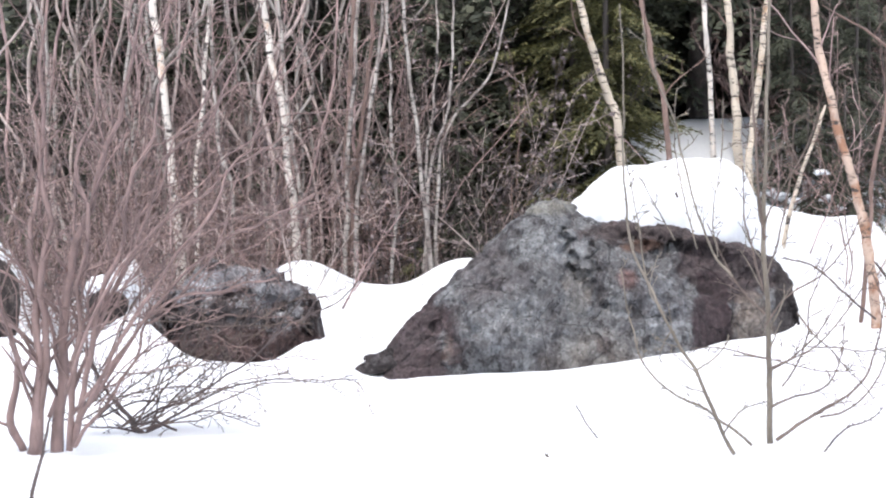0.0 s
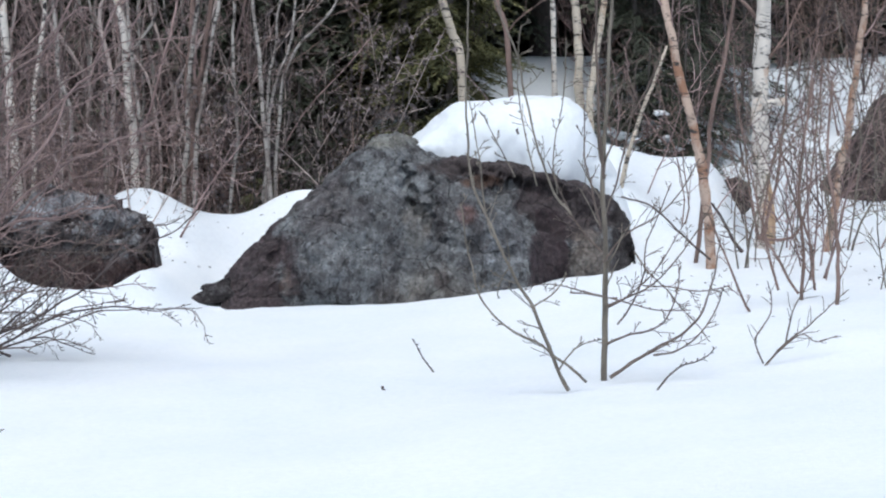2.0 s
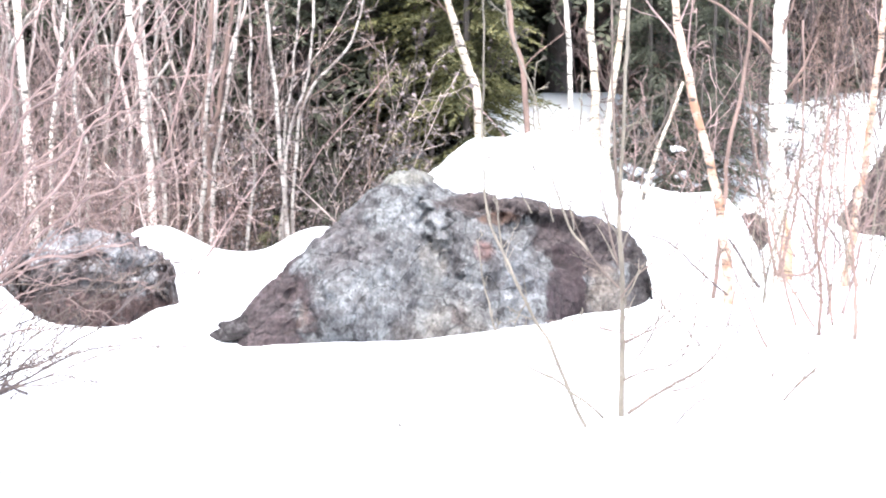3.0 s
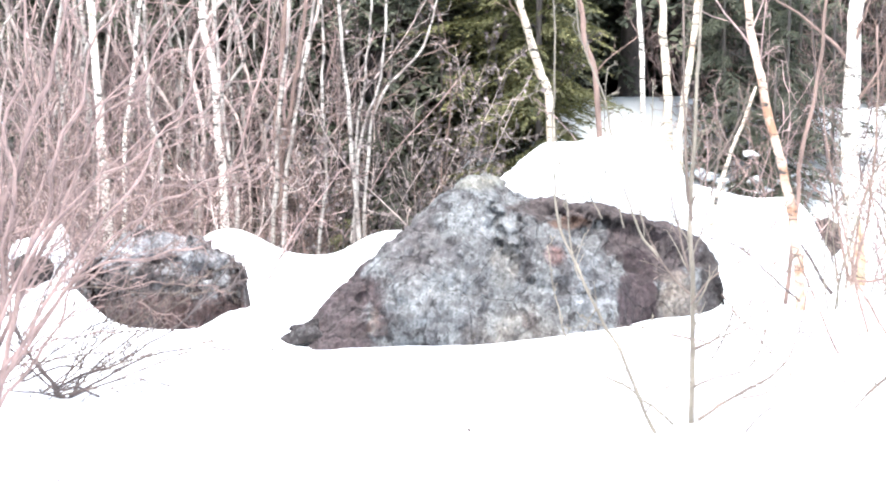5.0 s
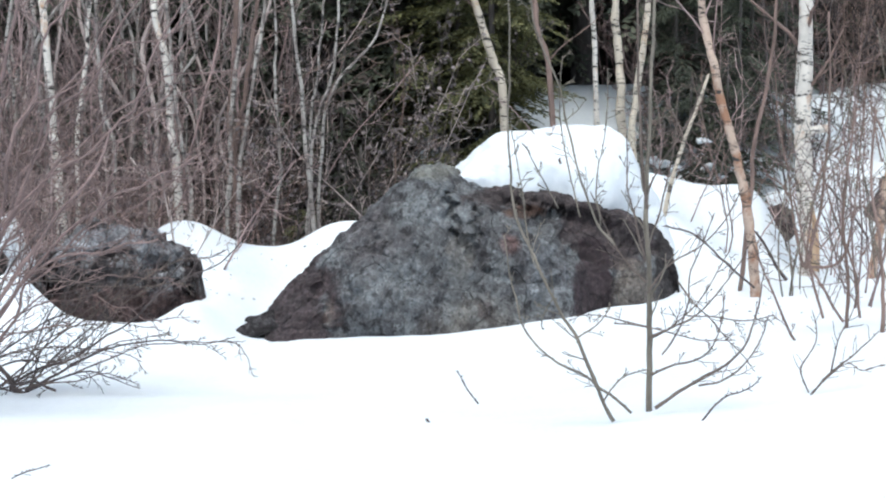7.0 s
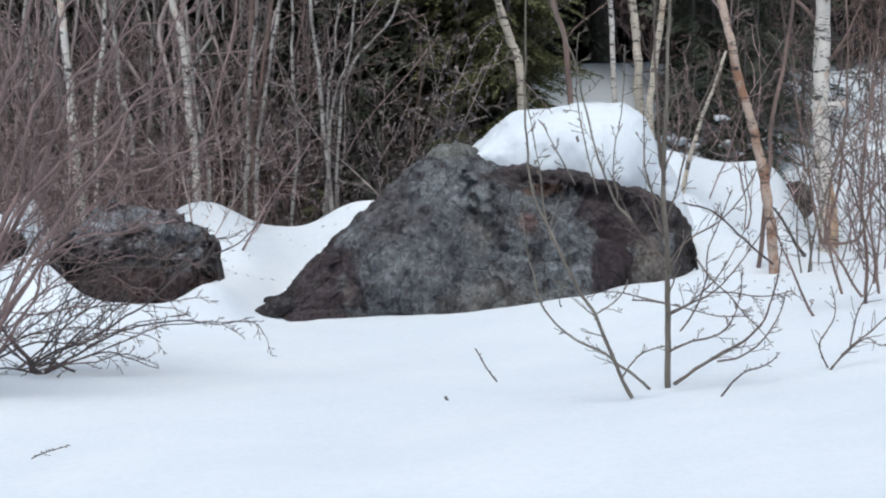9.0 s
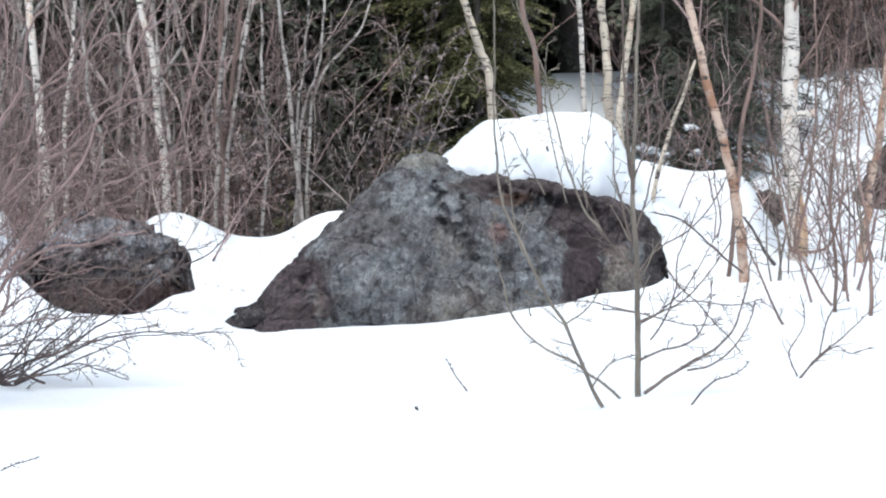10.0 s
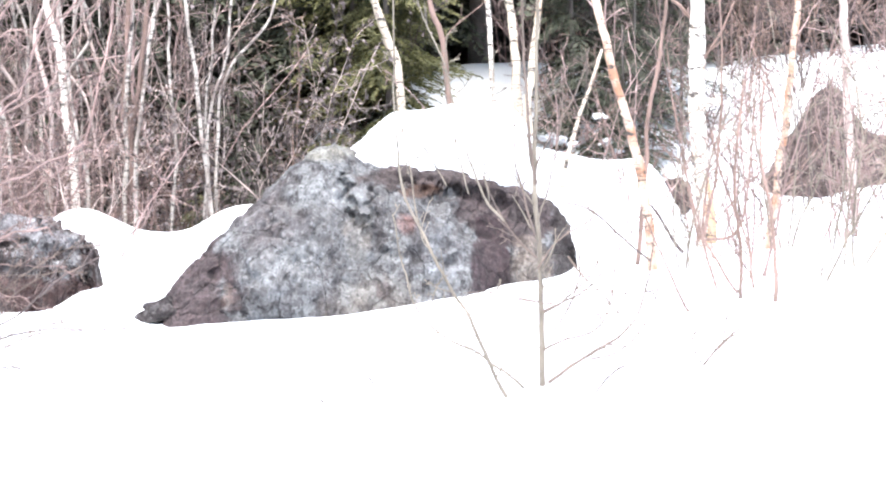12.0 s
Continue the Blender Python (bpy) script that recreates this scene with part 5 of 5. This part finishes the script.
for k, (u, y, n, tall) in enumerate(((2.72, 15.6, 4, 1.9), (3.1, 15.3, 3, 1.7), (2.95, 16.6, 3, 2.0), (3.5, 16.2, 4, 2.0), (3.75, 15.6, 3, 1.8),
                                     (4.1, 16.8, 3, 2.0), (3.95, 18.2, 5, 1.9), (2.5, 17.0, 3, 1.7), (4.4, 15.4, 3, 1.7), (3.3, 17.4, 4, 1.9), (3.7, 17.6, 4, 2.0), (2.85, 18.0, 3, 1.6), (4.3, 17.8, 4, 2.0))):
    shrub((u, y), n, tall, 600 + k, (TWIG_MAUVE, TWIG_OLIVE)[k % 2], "thin grey-brown willow shoots standing in snow", 0.0085, 0.18, 10, 0.4, 1, lean=(0.05, 0))
for k in range(6):
    shrub((1.9 + 0.28 * k, rng.uniform(18.4, 19.2)), 2, rng.uniform(1.2, 2.0), 700 + k, (TWIG_RED, TWIG_BROWN)[k % 2], "thin brown shoots on the snow bank", 0.007, 0.3, 8, 0.4, 1)
for k in range(7):
    shrub((-3.5 + 0.3 * k, rng.uniform(18.5, 19.1)), 2, rng.uniform(1.0, 1.8), 720 + k, (TWIG_RED, TWIG_GREY)[k % 2], "thin brown shoots behind the dark boulder", 0.008, 0.35, 9, 0.45, 1)
for k in range(18):
    shrub((-4.8 + 0.19 * k, rng.uniform(19.3, 20.6)), 4, rng.uniform(1.2, 2.4), 760 + k, (TWIG_RED, TWIG_BROWN, TWIG_MAUVE)[k % 3],
          "low tangled brush with crossing brown stems", 0.008, 0.75, 12, 0.6, 1, leaves=1)
for k in range(9):
    shrub((-4.3 + 0.15 * k, rng.uniform(18.4, 19.3)), 3, rng.uniform(0.9, 1.7), 790 + k, (TWIG_MAUVE, TWIG_RED, TWIG_BROWN)[k % 3],
          "low brown brush round stones in the snow", 0.008, 0.6, 12, 0.5, 1)
for k in range(9):
    shrub((2.95 + 0.23 * k, rng.uniform(19.0, 20.3)), 2, rng.uniform(1.2, 2.1), 820 + k, (TWIG_MAUVE, TWIG_DARK, TWIG_DARK)[k % 3],
          "thin dark shoots standing before the snowy slope", 0.010, 0.35, 7, 0.5, 1)

# ---- spruces ----
def bough(rng, fine):
    """One drooping bough along +x, a metre long: hanging side sprays packed with blades of needles, as vertices and faces."""
    verts, faces = [], []

    def blade(at, way, le, wi):
        side = way.cross(Vector((rng.gauss(0, 0.6), rng.gauss(0, 0.6), 1))).normalized() * wi
        o = len(verts)
        verts.extend((at - side * 0.5, at + way * (le * 0.5) + side, at + way * le, at + way * (le * 0.5) - side))
        faces.append((o, o + 1, o + 2, o + 3))

    sprays = 9 if fine else 5
    step = 0.030 if fine else 0.085
    for k in range(sprays * 2 + 1):
        s = 0.10 + 0.86 * (k // 2) / sprays
        sg = 1 if k % 2 else -1
        at = Vector((s, 0, -0.22 * s * s + 0.05 * math.sin(5 * s)))
        last = k == sprays * 2
        le = 0.2 if last else (0.46 * (1 - s) ** 0.8 + 0.10) * rng.uniform(0.65, 1.2)
        way = Vector((1, 0, -0.3)) if last else Vector((0.8, sg * rng.uniform(0.55, 0.95), rng.uniform(-0.45, -0.05)))
        way.normalize()
        m = max(3, int(le / step))
        for q in range(m):
            f = q / m
            p = at + way * (le * f) + Vector((0, 0, -0.22 * le * f * f))
            across = way.cross(Vector((0, 0, 1))).normalized()
            for tilt in (-1, 1):
                w = (way + across * (tilt * rng.uniform(0.45, 0.95)) + Vector((0, 0, rng.gauss(-0.1, 0.22)))).normalized()
                blade(p, w, (0.075 if fine else 0.15) * (1.15 - 0.6 * f), 0.013 if fine else 0.036)
    return np.array([tuple(v) for v in verts]), np.array(faces)


BOUGH_RNG = random.Random(5)
FINE = [bough(BOUGH_RNG, True) for _ in range(3)]
COARSE = [bough(BOUGH_RNG, False) for _ in range(3)]


def spruce(at, tall, wide, seed, needles, label, fine_to=3.4, bare=0.5, dense=1.0, dead=20, far=False, loads=0):
    """A spruce: tapered trunk, dead lower twigs, whorls of drooping boughs, clots of snow on some."""
    rng = random.Random(seed)
    x, y = at
    ob = thing("spruce_tree", (x, y, height(x, y)), label, "tree", "spruces")
    tubes = Tubes()
    line = wander(rng, (0, 0, -0.15), (rng.gauss(0, 0.02), 0, 1), tall + 0.15, 0.012, 0.02, 10)
    tubes.add(line, (0.011 if tall > 6 else 0.006) * tall + 0.005, 0.01, 9)
    part("trunk", tubes.mesh("trunk", TRUNK_DARK), ob)
    if dead:
        dry = Tubes()
        low = [p for p in line if p.z < 4.5]
        if len(low) > 2:
            twigs_on(dry, rng, low, 0.02, dead, wide * 0.9, 1, 0.08, 1.45, -0.03, 0.003)
            tagged(part("dry_twig", dry.mesh("dry_twig", NEEDLE_DRY), ob, "dry grey lower twigs"), kind="stuff")
    vs, fs, count = [], [], 0
    z = bare
    while z < tall * 0.97:
        reach = wide * (1 - z / tall) ** 0.8
        gap = 0.55 if z > fine_to else 0.26 if far else 0.16
        for _ in range(max(3, int((6 if z < fine_to else 7) * dense))):
            fine = z < fine_to and not far
            v, f = rng.choice(FINE if fine else COARSE)
            size = reach * rng.uniform(0.6, 1.15) + 0.1
            m = pose(0, 0, z + rng.uniform(-0.1, 0.1), 0, rng.uniform(-12, 18), rng.uniform(0, 360)).to_3x3()
            a = v * np.array((size, size * 0.9, size))
            a = a @ np.array(m).T + np.array((0, 0, z + rng.uniform(-0.1, 0.1)))
            vs.append(a)
            fs.append(f + count)
            count += len(v)
        z += gap * rng.uniform(0.8, 1.2) / dense
    if vs:
        me = bpy.data.meshes.new("crown")
        v, f = np.concatenate(vs), np.concatenate(fs)
        me.vertices.add(len(v))
        me.vertices.foreach_set("co", v.ravel())
        me.loops.add(len(f) * 4)
        me.polygons.add(len(f))
        me.loops.foreach_set("vertex_index", f.ravel())
        me.polygons.foreach_set("loop_start", np.arange(0, len(f) * 4, 4))
        me.update(calc_edges=True)
        me.materials.append(needles)
        tagged(part("crown", me, ob), kind="stuff")
    for k in range(loads):
        z = tall * rng.uniform(0.12, 0.75)
        reach = wide * (1 - z / tall) ** 0.8 * rng.uniform(0.45, 0.9)
        turn = rng.uniform(190, 350)
        clot = part("snow_clot", lump("snow_clot", (rng.uniform(0.05, 0.11), 0.06, rng.uniform(0.018, 0.035)), SNOW, seed + k, ((1.2, 0.5), (3, 0.4)), 0.9, 24), ob, "clot of snow on a bough",
                    (reach * math.cos(radians(turn)), reach * math.sin(radians(turn)), z - 0.05 * reach))
        clot.rotation_euler = (0, radians(rng.uniform(-14, 14)), radians(turn))
    return ob


# the dark stand behind the boulder
for k, (x, y, tall, wide, dead) in enumerate(((-0.48, 22.9, 10, 1.5, 36), (-1.6, 24.0, 11, 1.8, 30), (0.7, 26.6, 11, 1.7, 30), (2.0, 26.4, 10, 1.8, 30),
                                              (3.6, 28.2, 11, 1.9, 20), (-3.0, 24.8, 10, 1.8, 20), (-4.6, 25.0, 11, 1.9, 20), (5.4, 28.4, 11, 1.9, 20), (-0.4, 25.2, 12, 2.0, 20), (-2.3, 22.9, 9, 1.6, 40), (-3.7, 23.3, 10, 1.6, 40), (-5.2, 23.2, 10, 1.6, 40), (3.0, 25.4, 9, 1.3, 36), (-1.1, 22.9, 9, 1.4, 40))):
    spruce((x, y), tall, wide, 60 + k, NEEDLE_DARK, "dark green spruce with drooping boughs at the wood's edge", 2.7, 0.35, 0.7, dead, y > 25)
spruce((0.44, 21.2), 5.2, 0.78, 81, NEEDLE_OLIVE, "young olive-green spruce behind the boulder", 3.6, 0.1, 1.15, 6)
spruce((0.12, 22.1), 6.0, 0.95, 105, NEEDLE_OLIVE, "olive-green spruce at the edge of the dark wood", 3.4, 0.3, 1.0, 8)
spruce((-0.95, 21.2), 2.2, 0.6, 82, NEEDLE_DARK, "small dark green spruce under taller ones", 3.0, 0.1, 0.7, 8)
spruce((2.12, 20.45), 1.3, 0.5, 83, NEEDLE_DARK, "small snow-dusted spruce behind the snow bank", 3.0, 0.05, 1.0, 6, False, 4)
spruce((2.45, 20.6), 1.35, 0.5, 84, NEEDLE_DARK, "low dark spruce behind the snow bank", 3.0, 0.05, 1.0, 6)
spruce((3.15, 22.2), 2.2, 0.6, 85, NEEDLE_DARK, "small dark green spruce on the snowy slope", 3.0, 0.2, 0.6, 10)
spruce((2.35, 22.6), 3.6, 0.75, 87, NEEDLE_DARK, "young dark spruce on the snowy slope", 3.2, 0.1, 0.8, 24)
spruce((1.80, 20.3), 1.0, 0.42, 89, NEEDLE_DARK, "squat dark spruce behind the snow bank", 3.0, 0.02, 1.0, 4, False, 5)
spruce((2.62, 21.4), 2.6, 0.6, 90, NEEDLE_DARK, "dark young spruce between two birches", 3.0, 0.02, 0.9, 14)
spruce((2.95, 23.0), 3.0, 0.7, 92, NEEDLE_DARK, "thin dark spruce beside a sturdy birch", 3.2, 0.05, 0.8, 16)
# three spruces added to shade the snowy rise; their crowns hang above the view
spruce((0.75, 24.9), 11, 2.3, 99, NEEDLE_DARK, "tall dark spruce added to shade the rise, bare lower trunk, crown out of view", 3.0, 1.15, 0.7, 10)
spruce((1.38, 24.2), 11, 2.4, 104, NEEDLE_DARK, "tall dark spruce added to shade the rise, bare lower trunk, crown out of view", 3.0, 1.45, 0.7, 8)
spruce((2.0, 25.2), 11, 2.2, 100, NEEDLE_DARK, "tall dark spruce added to shade the rise, bare lower trunk, crown out of view", 3.0, 1.15, 0.7, 12)
spruce((2.15, 22.0), 3.2, 0.5, 101, NEEDLE_DARK, "narrow dark spruce behind slender birches", 3.2, 0.05, 0.9, 20)
spruce((-1.22, 19.95), 0.75, 0.36, 102, NEEDLE_OLIVE, "small olive-green spruce at the thicket's edge", 3.0, 0.02, 0.8, 4)
spruce((-0.75, 20.6), 1.1, 0.45, 103, NEEDLE_DARK, "small dark spruce behind the boulder's shoulder", 3.0, 0.02, 0.9, 10)
spruce((0.50, 20.75), 0.7, 0.45, 94, NEEDLE_OLIVE, "little olive spruce before the snowy rise", 3.0, 0.02, 1.1, 0, False, 5)
spruce((0.74, 21.6), 0.62, 0.4, 106, NEEDLE_OLIVE, "little olive spruce sticking out of the snowy rise", 3.0, 0.02, 1.0, 0)
spruce((0.30, 20.2), 0.42, 0.34, 97, NEEDLE_OLIVE, "low olive spruce boughs beside the snow cap", 3.0, 0.02, 1.1, 0, False, 4)
spruce((0.02, 20.6), 0.8, 0.3, 98, NEEDLE_OLIVE, "small olive-green spruce behind the boulder's peak", 3.0, 0.02, 0.9, 4, False, 4)

# deeper rows close the wood
back_spruces = [spruce((q * 1.0, 30), 11, 1.9, 40 + q, NEEDLE_DARK, "tall dark spruce in the depth of the wood", 3, 0.3, 0.55, 0, True) for q in range(3)]
rng = random.Random(8)
spots = [(-14 + 1.55 * i + rng.uniform(-0.5, 0.5), y + rng.uniform(-0.7, 0.7)) for y in (27.8, 30.8, 34.5) for i in range(19)]
for k, (x, y) in enumerate(spots):
    s = rng.uniform(0.8, 1.2)
    m = pose(x, y, height(x, y), 0, 0, rng.uniform(0, 360)) @ Matrix.Scale(s, 4)
    if k < 3:
        back_spruces[k].matrix_basis = m
    else:
        src = back_spruces[k % 3]
        made = copy_thing(src, m)
        made.scale = (s, s, s)


# ---- bits of bark and twig lying on the snow ----
def litter(spots, seed):
    rng = random.Random(seed)
    tubes = Tubes()
    for x, y, dx, dy, n in spots:
        for _ in range(n):
            px, py = rng.gauss(x, dx), rng.gauss(y, dy)
            at = Vector((px, py, height(px, py) + 0.004))
            way = Vector((rng.gauss(0, 1), rng.gauss(0, 1), rng.gauss(0, 0.3))).normalized()
            le = rng.uniform(0.008, 0.035)
            tubes.add([at, at + way * le * 0.5 + Vector((0, 0, 0.004)), at + way * le], rng.uniform(0.0018, 0.0045), 0.0015, 4)
    ob = new("litter", tubes.mesh("litter", TWIG_DARK))
    return tagged(ob, "scattered dark flecks of bark and twig on snow", "litter", kind="stuff")


litter([(-2.0, 18.6, 0.3, 0.2, 22), (-1.9, 18.4, 0.3, 0.3, 26), (2.3, 18.6, 0.5, 0.5, 40), (2.6, 16.0, 0.7, 0.9, 40), (3.6, 17.0, 0.6, 0.8, 40), (-1.0, 19.0, 0.5, 0.2, 14)], 4)
